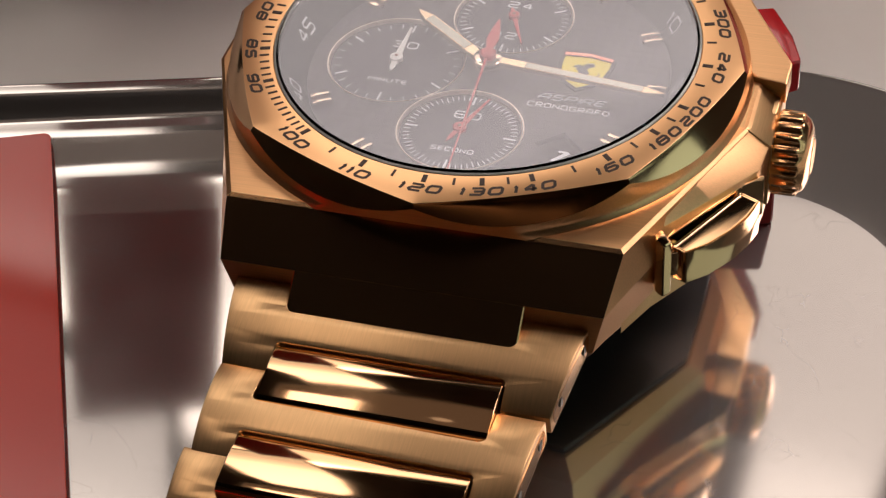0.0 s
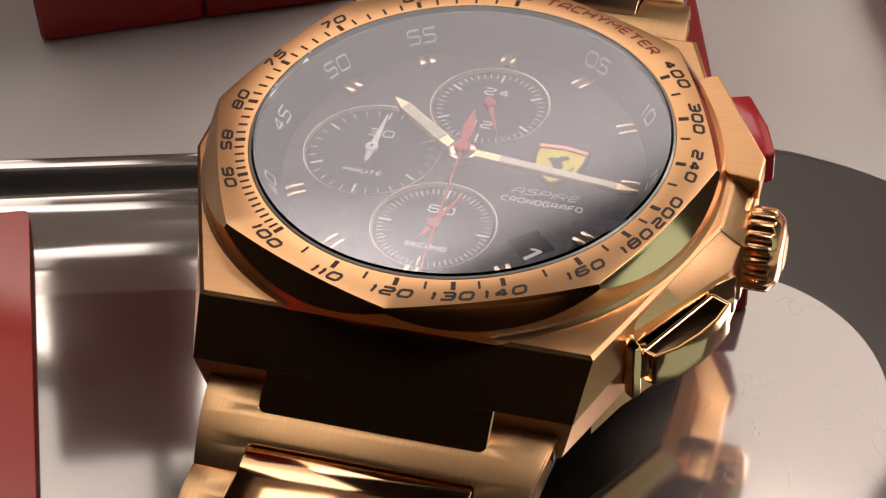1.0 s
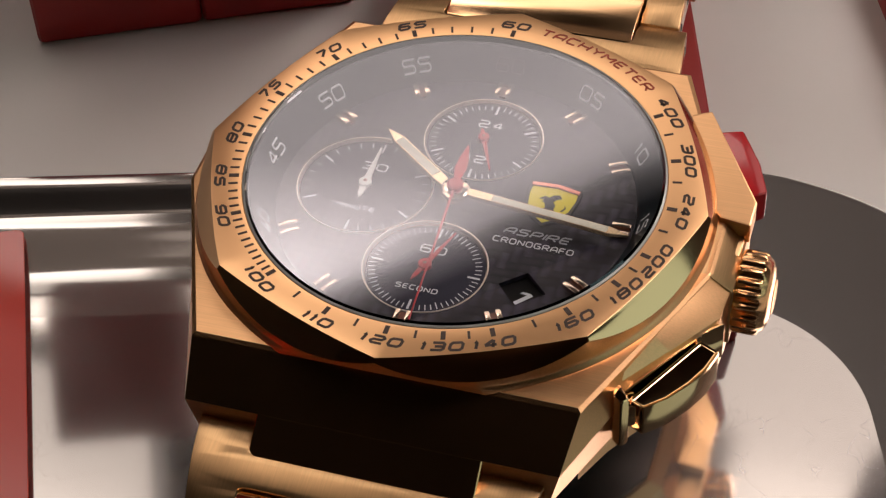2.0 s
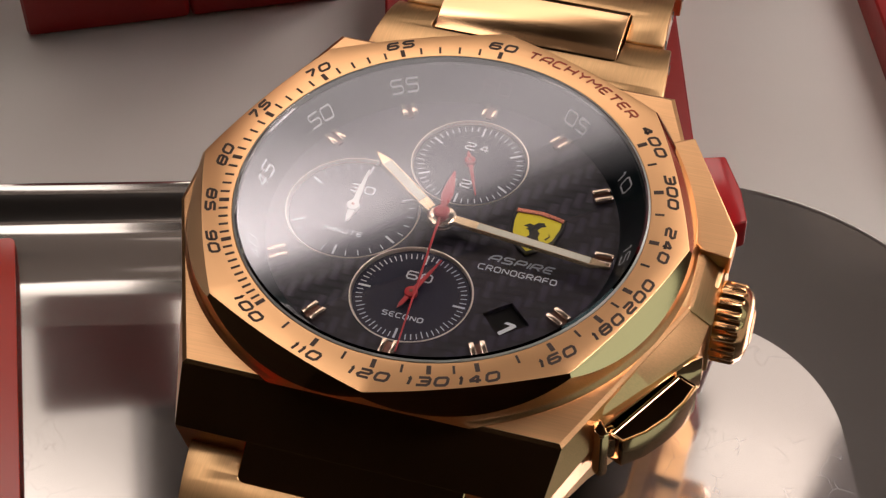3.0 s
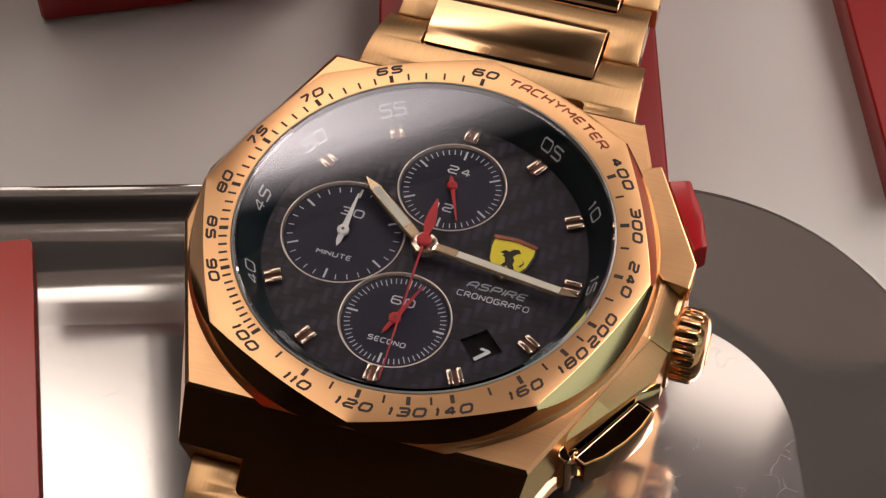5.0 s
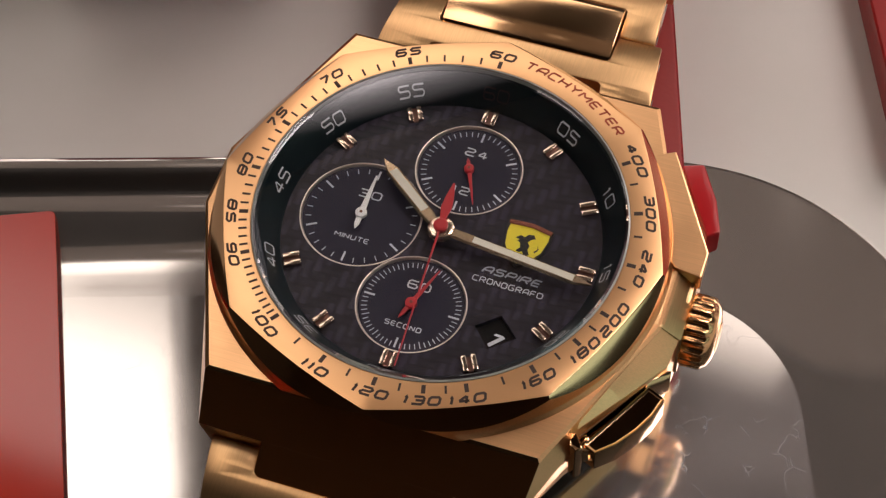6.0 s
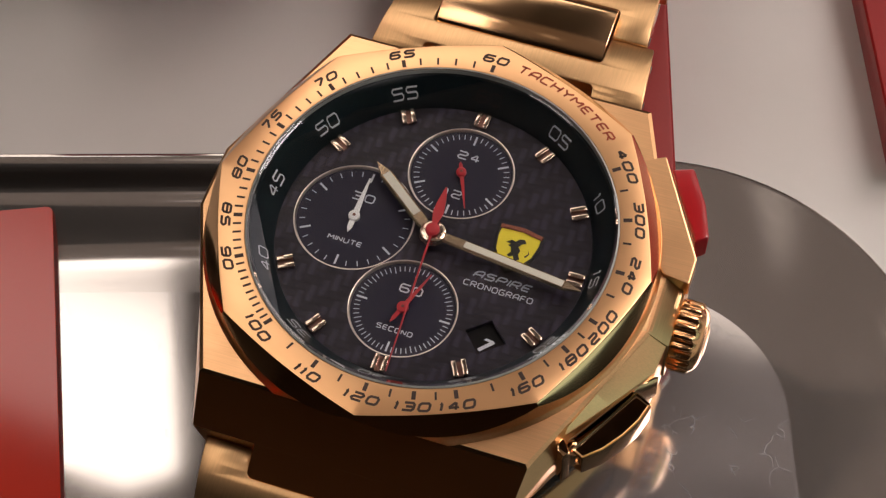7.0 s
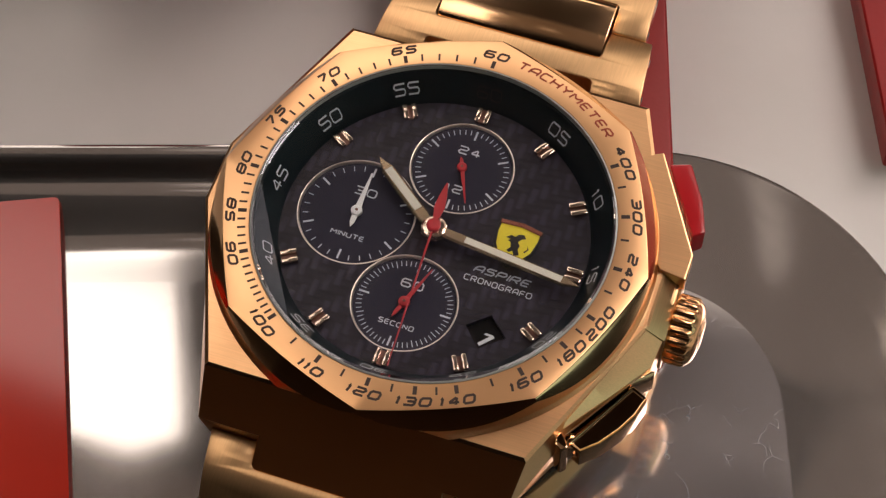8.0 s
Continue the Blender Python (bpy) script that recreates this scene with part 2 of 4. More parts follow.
def fading(name, colour, across, stops, rise=None, offset=21.5):
    """A panel glow graded along a direction to shape reflections: stops of (millimetres, strength)."""
    m = glow(name, colour, 1.0)
    nt = m.node_tree
    co, dot = nt.nodes.new("ShaderNodeTexCoord"), nt.nodes.new("ShaderNodeVectorMath")
    dot.operation = "DOT_PRODUCT"
    dot.inputs[1].default_value = across
    nt.links.new(co.outputs["Object"], dot.inputs[0])
    lo, hi = stops[0][0] + offset * across[2], stops[-1][0] + offset * across[2]
    fit = nt.nodes.new("ShaderNodeMapRange")
    fit.inputs["From Min"].default_value, fit.inputs["From Max"].default_value = lo * MM, hi * MM
    nt.links.new(dot.outputs["Value"], fit.inputs["Value"])
    line = nt.nodes.new("ShaderNodeFloatCurve")
    top = max(v for d, v in stops)
    curve = line.mapping.curves[0]
    for i, (d, v) in enumerate(stops):
        x = (d - stops[0][0]) / (stops[-1][0] - stops[0][0])
        if i == 0 or i == len(stops) - 1:
            curve.points[0 if i == 0 else -1].location = (x, v / top)
        else:
            curve.points.new(x, v / top)
    line.mapping.update()
    nt.links.new(fit.outputs["Result"], line.inputs["Value"])
    gain = nt.nodes.new("ShaderNodeMath")
    gain.operation = "MULTIPLY"
    gain.inputs[1].default_value = top
    nt.links.new(line.outputs[0], gain.inputs[0])
    out = gain.outputs[0]
    if rise:
        # brighter towards the top
        z0, z1, more = rise
        axes, lift = nt.nodes.new("ShaderNodeSeparateXYZ"), nt.nodes.new("ShaderNodeMapRange")
        lift.inputs["From Min"].default_value, lift.inputs["From Max"].default_value = (z0 + offset) * MM, (z1 + offset) * MM
        lift.inputs["To Min"].default_value, lift.inputs["To Max"].default_value = 1.0, more
        nt.links.new(co.outputs["Object"], axes.inputs[0])
        nt.links.new(axes.outputs["Z"], lift.inputs["Value"])
        both = nt.nodes.new("ShaderNodeMath")
        both.operation = "MULTIPLY"
        nt.links.new(out, both.inputs[0])
        nt.links.new(lift.outputs["Result"], both.inputs[1])
        out = both.outputs[0]
    nt.links.new(out, nt.nodes["Emission"].inputs[1])
    return m


# graded so that the mirrored bright areas fade and soften at their edges
panel_glow = fading("warm panel glow", (1.0, 0.86, 0.77), (0.62, 0, 0.785), [(20, 1.8), (40, 2.1), (54, 2.5), (60, 1.7), (64, 0.4), (68, 0.0)], (92, 118, 2.6))
upper_glow = fading("upper panel glow", (1.0, 0.88, 0.80), (0, 0, 1), [(70, 1.0), (90, 1.1), (105, 1.6), (130, 2.7), (200, 3.3)])
small_glow = fading("small panel glow", (1.0, 0.86, 0.77), (0, 0, 1), [(48, 1.1), (90, 1.2), (112, 1.9), (122, 1.2), (135, 0.1)])
ceiling_glow = glow("ceiling fill glow", (1.0, 0.86, 0.80), 12.0)
overhead_glow = glow("overhead fill glow", (1.0, 0.82, 0.70), 3.6)
spot_glow = glow("spot glow", (1.0, 0.84, 0.74), 0.55)
dim_fill_glow = glow("dim fill glow", (1.0, 0.74, 0.60), 0.12)
washer_glow = glow("wall fill glow", (1.0, 0.78, 0.52), 0.75)
side_glow = glow("pale green side glow", (0.72, 1.0, 0.88), 0.8)


# ---- building ----
def part(name, bm, mat, parent=None, label="", angle=30, scale=MM, smooth=True):
    """Links a bmesh, drawn in millimetres, as one mesh object."""
    bmesh.ops.scale(bm, vec=(scale,) * 3, verts=bm.verts)
    bmesh.ops.recalc_face_normals(bm, faces=bm.faces)
    me = bpy.data.meshes.new(name)
    bm.to_mesh(me)
    bm.free()
    if smooth:
        me.shade_smooth()
        me.set_sharp_from_angle(angle=radians(angle))
    me.materials.append(mat)
    ob = new(name, me)
    if parent:
        ob.parent = parent
    if label:
        ob["label"] = label
    return ob


def again(ob, m, parent=None):
    """Another object on the same mesh."""
    o = new(ob.name.split(".")[0], ob.data)
    o.parent = parent or ob.parent
    o.matrix_basis = m
    return o


def turn(x, y, z, deg=0):
    return pose(x * MM, y * MM, z * MM, 0, 0, deg)


def prism(poly, z0, z1, bm=None):
    bm = bm or bmesh.new()
    lo, hi = [bm.verts.new((x, y, z0)) for x, y in poly], [bm.verts.new((x, y, z1)) for x, y in poly]
    bm.faces.new(lo[::-1]), bm.faces.new(hi)
    for i in range(len(poly)):
        j = (i + 1) % len(poly)
        bm.faces.new((lo[i], lo[j], hi[j], hi[i]))
    return bm


def loft(rings, bm=None, caps=True, closed=True):
    bm = bm or bmesh.new()
    vs = [[bm.verts.new(p) for p in r] for r in rings]
    n = len(rings[0])
    for a, b in zip(vs, vs[1:]):
        for i in range(n if closed else n - 1):
            j = (i + 1) % n
            bm.faces.new((a[i], a[j], b[j], b[i]))
    if caps:
        bm.faces.new(vs[0][::-1]), bm.faces.new(vs[-1])
    return bm


def soften(bm, width, segments=2, angle=25):
    """Rounds the sharp edges."""
    bmesh.ops.recalc_face_normals(bm, faces=bm.faces)
    edges = [e for e in bm.edges if len(e.link_faces) == 2 and e.calc_face_angle(0) > radians(angle)]
    bmesh.ops.bevel(bm, geom=edges, offset=width, segments=segments, profile=0.6, affect="EDGES", clamp_overlap=True)
    return bm


def block(x0, x1, y0, y1, z0, z1, r=0.0, segments=2):
    bm = prism([(x0, y0), (x1, y0), (x1, y1), (x0, y1)], z0, z1)
    return soften(bm, r, segments) if r else bm


def circle(r, n=128, z=0, cx=0, cy=0):
    return [(cx + r * math.sin(2 * math.pi * i / n), cy + r * math.cos(2 * math.pi * i / n), z) for i in range(n)]


def lathe(profile, n=128, closed=True):
    """A ring or a solid turned round z from (radius, height) pairs."""
    rings = [circle(r, n, z) for r, z in profile]
    bm = bmesh.new()
    vs = [[bm.verts.new(p) for p in r] for r in rings]
    pairs = list(zip(vs, vs[1:])) + ([(vs[-1], vs[0])] if closed else [])
    for a, b in pairs:
        for i in range(n):
            j = (i + 1) % n
            bm.faces.new((a[i], a[j], b[j], b[i]))
    return bm


def solid(profile, n=96):
    return loft([circle(r, n, z) for r, z in profile])


def polar(r, deg):
    a = radians(deg)
    return r * math.sin(a), r * math.cos(a)


def rounded(points, c):
    """Cuts the inner corners of a stroke."""
    out = [points[0]]
    for a, b, d in zip(points, points[1:], points[2:]):
        for q in (a, d):
            v = Vector(q) - Vector(b)
            k = min(c, v.length * 0.45) / v.length
            out.append((b[0] + v.x * k, b[1] + v.y * k))
    return out + [points[-1]]


BOX = [(0.5, 0), (1, 0), (1, 1), (0, 1), (0, 0), (0.5, 0)]
GLYPHS = {
    "0": (1, [BOX]), "O": (1, [BOX]),
    "1": (0.42, [[(0, 0.72), (0.42, 1), (0.42, 0)]]),
    "2": (1, [[(0, 1), (1, 1), (1, 0.52), (0, 0.48), (0, 0), (1, 0)]]),
    "3": (1, [[(0, 1), (1, 1), (1, 0), (0, 0)], [(0.25, 0.5), (1, 0.5)]]),
    "4": (1, [[(0.72, 0), (0.72, 1), (0, 0.3), (1, 0.3)]]),
    "5": (1, [[(1, 1), (0, 1), (0, 0.54), (1, 0.54), (1, 0), (0, 0)]]),
    "6": (1, [[(1, 1), (0, 1), (0, 0), (1, 0), (1, 0.54), (0, 0.54)]]),
    "7": (0.95, [[(0, 1), (1, 1), (0.4, 0)]]),
    "8": (1, [BOX, [(0, 0.52), (1, 0.52)]]),
    "9": (1, [[(1, 0.46), (0, 0.46), (0, 1), (1, 1), (1, 0), (0, 0)]]),
    "A": (1, [[(0, 0), (0, 0.7), (0.4, 1), (1, 1), (1, 0)], [(0, 0.36), (1, 0.36)]]),
    "C": (1, [[(1, 1), (0, 1), (0, 0), (1, 0)]]),
    "D": (1, [[(0, 0), (0, 1), (1, 1), (1, 0), (0, 0)]]),
    "E": (0.9, [[(1, 1), (0, 1), (0, 0), (1, 0)], [(0, 0.5), (0.9, 0.5)]]),
    "F": (0.9, [[(1, 1), (0, 1), (0, 0)], [(0, 0.48), (0.85, 0.48)]]),
    "G": (1, [[(1, 1), (0, 1), (0, 0), (1, 0), (1, 0.5), (0.5, 0.5)]]),
    "H": (1, [[(0, 0), (0, 1)], [(1, 0), (1, 1)], [(0, 0.5), (1, 0.5)]]),
    "I": (0.1, [[(0.5, 0), (0.5, 1)]]),
    "M": (1.15, [[(0, 0), (0, 1), (0.5, 0.35), (1, 1), (1, 0)]]),
    "N": (1, [[(0, 0), (0, 1), (1, 0), (1, 1)]]),
    "P": (1, [[(0, 0), (0, 1), (1, 1), (1, 0.42), (0, 0.42)]]),
    "R": (1, [[(0, 0), (0, 1), (1, 1), (1, 0.45), (0, 0.45)], [(0.5, 0.45), (1, 0)]]),
    "S": (1, [[(1, 1), (0, 1), (0, 0.54), (1, 0.54), (1, 0), (0, 0)]]),
    "T": (1, [[(0, 1), (1, 1)], [(0.5, 1), (0.5, 0)]]),
    "U": (1, [[(0, 1), (0, 0), (1, 0), (1, 1)]]),
    "Y": (1, [[(0, 1), (0.5, 0.45), (1, 1)], [(0.5, 0.45), (0.5, 0)]]),
}


def writing(text, high, wide, gap, weight, shear=0.0, thick=0.02):
    """Square technical lettering of even strokes, centred, in millimetres."""
    bm = bmesh.new()
    span = sum(GLYPHS[c][0] * wide for c in text) + gap * (len(text) - 1)
    x0, h = -span / 2, weight / 2
    for c in text:
        w, strokes = GLYPHS[c]
        w *= wide
        for line in strokes:
            pts = rounded([(x0 + h + x * (w - weight if w > weight else 0), -high / 2 + h + y * (high - weight)) for x, y in line], high * 0.16)
            pts = [Vector((x + shear * y, y)) for x, y in pts]
            left, right = [], []
            for i, p in enumerate(pts):
                a = (p - pts[i - 1]).normalized() if i else None
                b = (pts[i + 1] - p).normalized() if i + 1 < len(pts) else None
                if a is None and (pts[0] - pts[-1]).length < 1e-6:
                    a = (pts[-1] - pts[-2]).normalized()
                if b is None and (pts[0] - pts[-1]).length < 1e-6:
                    b = (pts[1] - pts[0]).normalized()
                d = ((a or b) + (b or a)).normalized()
                n = Vector((-d.y, d.x))
                k = h / max(0.45, d.dot(a or b))
                left.append(p + n * k), right.append(p - n * k)
            rows = [[bm.verts.new((*q, z)) for q in side] for side, z in ((left, thick), (right, thick), (right, 0), (left, 0))]
            for i in range(len(pts) - 1):
                for m in range(4):
                    a, b = rows[m], rows[(m + 1) % 4]
                    bm.faces.new((a[i], b[i], b[i + 1], a[i + 1]))
            for i in (0, -1):
                bm.faces.new([r[i] for r in rows])
        x0 += w + gap
    bmesh.ops.translate(bm, vec=(0, 0, 0.003), verts=bm.verts)
    return bm


def wrap(bm, radius, deg, outward=False):
    """Bends lettering along a circle, at an angle from twelve o'clock."""
    for v in bm.verts:
        if outward:
            r, a = radius - v.co.y, radians(deg) - v.co.x / radius
        else:
            r, a = radius + v.co.y, radians(deg) + v.co.x / radius
        v.co.x, v.co.y = r * math.sin(a), r * math.cos(a)
    return bm


# ---- the room ----
def room():
    floor = part("floor", block(-1600, 1600, -1600, 1600, -780, -740), dark_paint)
    tagged(floor, "dark brown room floor under the table", "floor", kind="structure")
    ceiling = part("ceiling_north", block(-1600, 1600, 0, 1600, 1660, 1700), brown_paint)
    tagged(ceiling, "mid brown painted ceiling", "ceiling", kind="structure")
    # south half kept dark so the case's front slope mirrors a dark area
    ceiling = part("ceiling_south", block(-1600, 1600, -1600, -3, 1663, 1700), dark_paint)
    tagged(ceiling, "unseen ceiling half, darkened for the case's reflections", "ceiling", kind="structure")
    for name, b in (("wall_north", (-1600, 1600, 1600, 1680)), ("wall_south", (-1600, 1600, -1680, -1600)),
                    ("wall_east", (1600, 1680, -1680, 1680)), ("wall_west", (-1680, -1600, -1680, 1680))):
        south = name == "wall_south"
        tagged(part(name, block(*b, -780, 1700), brown_paint if south else wall_paint), "brown painted wall" if south else "warm grey painted wall", "wall", kind="structure")


room()
table = new("table")
tagged(table, "matt grey white laminate table carrying the display", "table")
part("tabletop", block(-420, 420, -330, 330, -28, 0, 2), table_paint, table)
leg = part("leg", block(-20, 20, -20, 20, -740, -28, 2), table_paint, table)
leg.matrix_basis = turn(-380, -290, 0)
for x, y in ((380, -290), (-380, 290), (380, 290)):
    again(leg, turn(x, y, 0))

# unseen panels added behind the display, outlined and graded to fit the mirrored light
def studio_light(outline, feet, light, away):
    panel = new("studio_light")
    tagged(panel, "unseen glowing panel standing in for mirrored light", "light", "studio lights")
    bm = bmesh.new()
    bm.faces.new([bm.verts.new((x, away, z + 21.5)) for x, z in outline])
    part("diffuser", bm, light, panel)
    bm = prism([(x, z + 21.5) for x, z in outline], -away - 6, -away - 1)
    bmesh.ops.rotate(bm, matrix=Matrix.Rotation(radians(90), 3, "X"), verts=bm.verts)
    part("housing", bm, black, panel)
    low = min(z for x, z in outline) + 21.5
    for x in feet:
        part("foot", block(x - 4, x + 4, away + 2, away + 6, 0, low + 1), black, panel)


studio_light([(12, 50), (12, 82), (-48, 130), (-70, 155), (-160, 155), (-160, 85), (-104, 85), (-96, 50)], (-90, -8), panel_glow, 90)
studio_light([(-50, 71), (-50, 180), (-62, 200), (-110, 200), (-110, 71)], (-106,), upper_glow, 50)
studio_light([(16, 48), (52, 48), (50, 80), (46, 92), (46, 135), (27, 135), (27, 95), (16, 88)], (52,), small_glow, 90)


def hanging_lamp(x, y, z, half, light):
    lamp = new("ceiling_fill")
    tagged(lamp, "unseen square lamp added over the table for brightness", "ceiling lamp", "ceiling lamps")
    part("diffuser", block(x - half, x + half, y - half, y + half, z, z + 2), light, lamp)
    part("housing", block(x - half - 6, x + half + 6, y - half - 6, y + half + 6, z + 2, z + 24), black, lamp)
    part("rod", block(x - 4, x + 4, y - 4, y + 4, z + 24, 1660), black, lamp)


# unseen lamps, placed and tuned to brighten the table and the gold
hanging_lamp(275, 280, 640, 105, ceiling_glow)
hanging_lamp(210, 400, 330, 105, ceiling_glow)
hanging_lamp(-275, 60, 640, 75, overhead_glow)


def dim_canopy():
    """An unseen wide dim board, added high over the table to warm the reflections."""
    canopy = new("dim_fill_board")
    tagged(canopy, "unseen dim warm board added for brown reflections", "ceiling light")
    part("diffuser", block(-420, 260, -15, 210, 700, 702), dim_fill_glow, canopy)
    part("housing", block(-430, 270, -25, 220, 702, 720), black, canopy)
    # added disc, sized to put a soft bright blob on the tray wall
    bm = solid([(18, 696), (20, 700)], 48)
    bmesh.ops.translate(bm, vec=(-46, 75, 0), verts=bm.verts)
    part("spot", bm, spot_glow, canopy, "small brighter disc added for a blob in the tray")
    for x in (-300, 240):
        part("rod", block(x - 4, x + 4, 146, 154, 720, 1660), black, canopy)


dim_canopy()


# unseen glow added at the right, its two panes cut to suit the gold's reflections
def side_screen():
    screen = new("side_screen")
    tagged(screen, "unseen pale green panel added for the gold's side reflections", "screen")
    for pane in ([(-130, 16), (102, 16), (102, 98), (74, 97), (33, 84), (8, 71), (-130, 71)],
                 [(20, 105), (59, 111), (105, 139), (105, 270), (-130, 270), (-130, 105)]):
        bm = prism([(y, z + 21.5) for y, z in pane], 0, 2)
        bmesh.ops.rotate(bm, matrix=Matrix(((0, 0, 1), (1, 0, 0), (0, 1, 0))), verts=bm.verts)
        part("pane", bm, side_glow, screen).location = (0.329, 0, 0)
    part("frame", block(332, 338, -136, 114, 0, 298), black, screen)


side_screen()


# unseen strip added to lighten the south wall that the gold mirrors
def wall_washer():
    lamp = new("wall_fill_strip")
    tagged(lamp, "unseen warm strip added to brighten the south wall", "wall lamp")
    part("diffuser", block(-1200, 1200, -1535, -1530, 1180, 1280), washer_glow, lamp)
    part("housing", block(-1210, 1210, -1530, -1512, 1170, 1290), black, lamp)
    for x in (-900, 900):
        part("bracket", block(x - 10, x + 10, -1600, -1530, 1220, 1240), black, lamp)


wall_washer()


def pt(u, v):
    """From the tray's own axes to the plan."""
    return 0.936 * u - 0.35 * v, 0.35 * u + 0.936 * v


TILT = 3.7             # the tray lies tilted, its left side raised
FLOOR = 0.6            # the tray's floor over its own base, mm
TOP = 21.5


def crown_side(u):
    """0 along the long straight wall, 1 round the rounded corner."""
    w = max(0.0, min(1.0, (u + 12) / 34))
    return w * w * (3 - 2 * w)


def rim_height(u):
    level = 1.1 + 0.0647 * (0.936 * u - 4)          # the rounded corner's rim lies level
    return (1 - crown_side(u)) * (max(1.7, min(2.7, 2.2 - 0.006 * u)) + 0.8) + crown_side(u) * level


def tray():
    u0, u1, v0, v1, r = -95, 44.4, -75, 16.36, 26
    def outline(s):
        pts = []
        rr = max(r - s, 1.0)
        for cu, cv, a0 in ((u1 - r, v1 - r, 0), (u0 + r, v1 - r, 90), (u0 + r, v0 + r, 180), (u1 - r, v0 + r, 270)):
            for i in range(25):
                a = radians(a0 + 90 * i / 24)
                pts.append((cu + rr * math.cos(a), cv + rr * math.sin(a)))
            if a0 == 0:
                pts += [(u1 - r + (u0 - u1 + 2 * r) * k / 16, v1 - s) for k in range(1, 16)]
        return pts
    prof = [(-0.15, -1), (-0.15, 0.94), (-0.08, 1.0), (0.05, 1.02), (0.25, 1.01), (0.9, 0.975), (1.3, 0.93), (1.7, 0.84), (2.2, 0.72), (2.7, 0.61), (3.0, 0.56), (3.4, 0.53), (3.9, 0.505), (4.4, 0.475),
            (5.0, 0.42), (6.0, 0.31), (7.0, 0.20), (8.0, 0.10), (8.8, 0.052), (9.5, 0.022), (10.2, 0.006), (10.8, 0.0), (12.0, 0.0), (13.0, 0.0), (14.0, 0.0)]
    rings = []
    for s, h in prof:
        ring = []
        for u, v in outline(s):
            w = crown_side(u)
            x, y = pt(u, v + 0.26 * (1 - w) if v > 0 else v)
            plain = max(0.0, 1.0 - max(0.0, s) / 13.0) ** 1.12
            hh = (1 - w) * h + w * plain
            ring.append((x, y, 0.05 if h < 0 else FLOOR + hh * rim_height(u)))
        rings.append(ring)
    t = new("steel_tray")
    t.matrix_basis = pose(0, 0, (TOP - 18.3 - FLOOR) * MM, 0, TILT, 0)
    part("rim", loft(rings[:5], caps=False), steel, t, "rolled steel rim", angle=50)
    part("side_wall", loft(rings[4:-1], caps=False), satin_steel, t, "satin steel side wall", angle=50)
    bm = loft(rings[-2:], caps=False)
    bm.verts.ensure_lookup_table()
    bm.faces.new(bm.verts[-len(rings[0]):])
    part("basin", bm, steel, t, "scratched mirror steel floor", angle=50)
    bm = bmesh.new()
    bm.faces.new([bm.verts.new(p) for p in rings[0]])
    part("underside", bm, steel, t)
    return tagged(t, "scratched stainless steel tray with a rounded corner and rolled rim", "tray")


tray()


def flat_box(name, corner, along, width, length, z0, z1, mat, label, category, r=0.6):
    """A box from one plan corner: along is the angle of its length from +y towards -x, the width goes to the left or right of it."""
    bm = block(min(0, width), max(0, width), min(0, length), max(0, length), z0, z1, r, 3)
    ob = part(name, bm, mat)
    ob.matrix_basis = turn(corner[0], corner[1], 0, along)
    return tagged(ob, label, category)


flat_box("red_box", (21.2, 6.3), 17.9, -27, 95, TOP - 19.7, TOP - 14.4, red_box_paint,
         "low red leatherette box carrying the watch in the tray", "box", 0.5)
def gift_box(corner, along, width, height, label):
    g = new("gift_box")
    g.matrix_basis = turn(corner[0], corner[1], 0, along)
    part("base", block(min(0, width), max(0, width), 0, 44, 0, height * 0.3, 0.8, 3), red_box_paint, g)
    part("lid", block(min(0, width) - 1.1, max(0, width) + 0.3, -0.6, 44.6, height * 0.3, height, 0.8, 3), red_box_paint, g)
    return tagged(g, label, "gift box")


gift_box((-51.4, 28.7), 26.2, 16, 77, "tall dark red leatherette watch gift box on the table")
# the gift box's right end, cut low to stay out of the crystal's reflection
flat_box("gift_box_low_end", (-51.4 + 16.05 * math.cos(radians(26.2)), 28.7 + 16.05 * math.sin(radians(26.2))), 26.2, 15, 44, 0, 22.5, red_box_paint, "right end of the dark red leatherette gift box, kept low for the reflections", "box", 0.8)
flat_box("low_box", (35.6, 30.5), 22.5, 60, 90, 0, 4.5, red_box_paint, "low flat red leatherette box on the table", "box", 0.5)


def card():
    """A red glossy card lying flat on the tilted tray."""
    bm = block(-45, 0, -70, 0, -0.25, 0)
    upright = [e for e in bm.edges if abs(e.verts[0].co.z - e.verts[1].co.z) > 0.1]
    bmesh.ops.bevel(bm, geom=upright, offset=0.6, segments=4, profile=0.5, affect="EDGES")
    c = part("red_card", soften(bm, 0.05, 1, 60), red_card_paint)
    c.matrix_basis = pose(-37.3 * MM, -1.5 * MM, (TOP - 13.9) * MM, 0.8, TILT, 0) @ pose(0, 0, 0, 0, 0, 25.5)
    return tagged(c, "glossy red laminated card lying flat in the tray", "card")


card()

# ---- the watch ----
watch = new("wristwatch")
watch.location = (0, 0, LIFT)
tagged(watch, "rose gold octagonal chronograph wristwatch with black carbon dial", "watch")


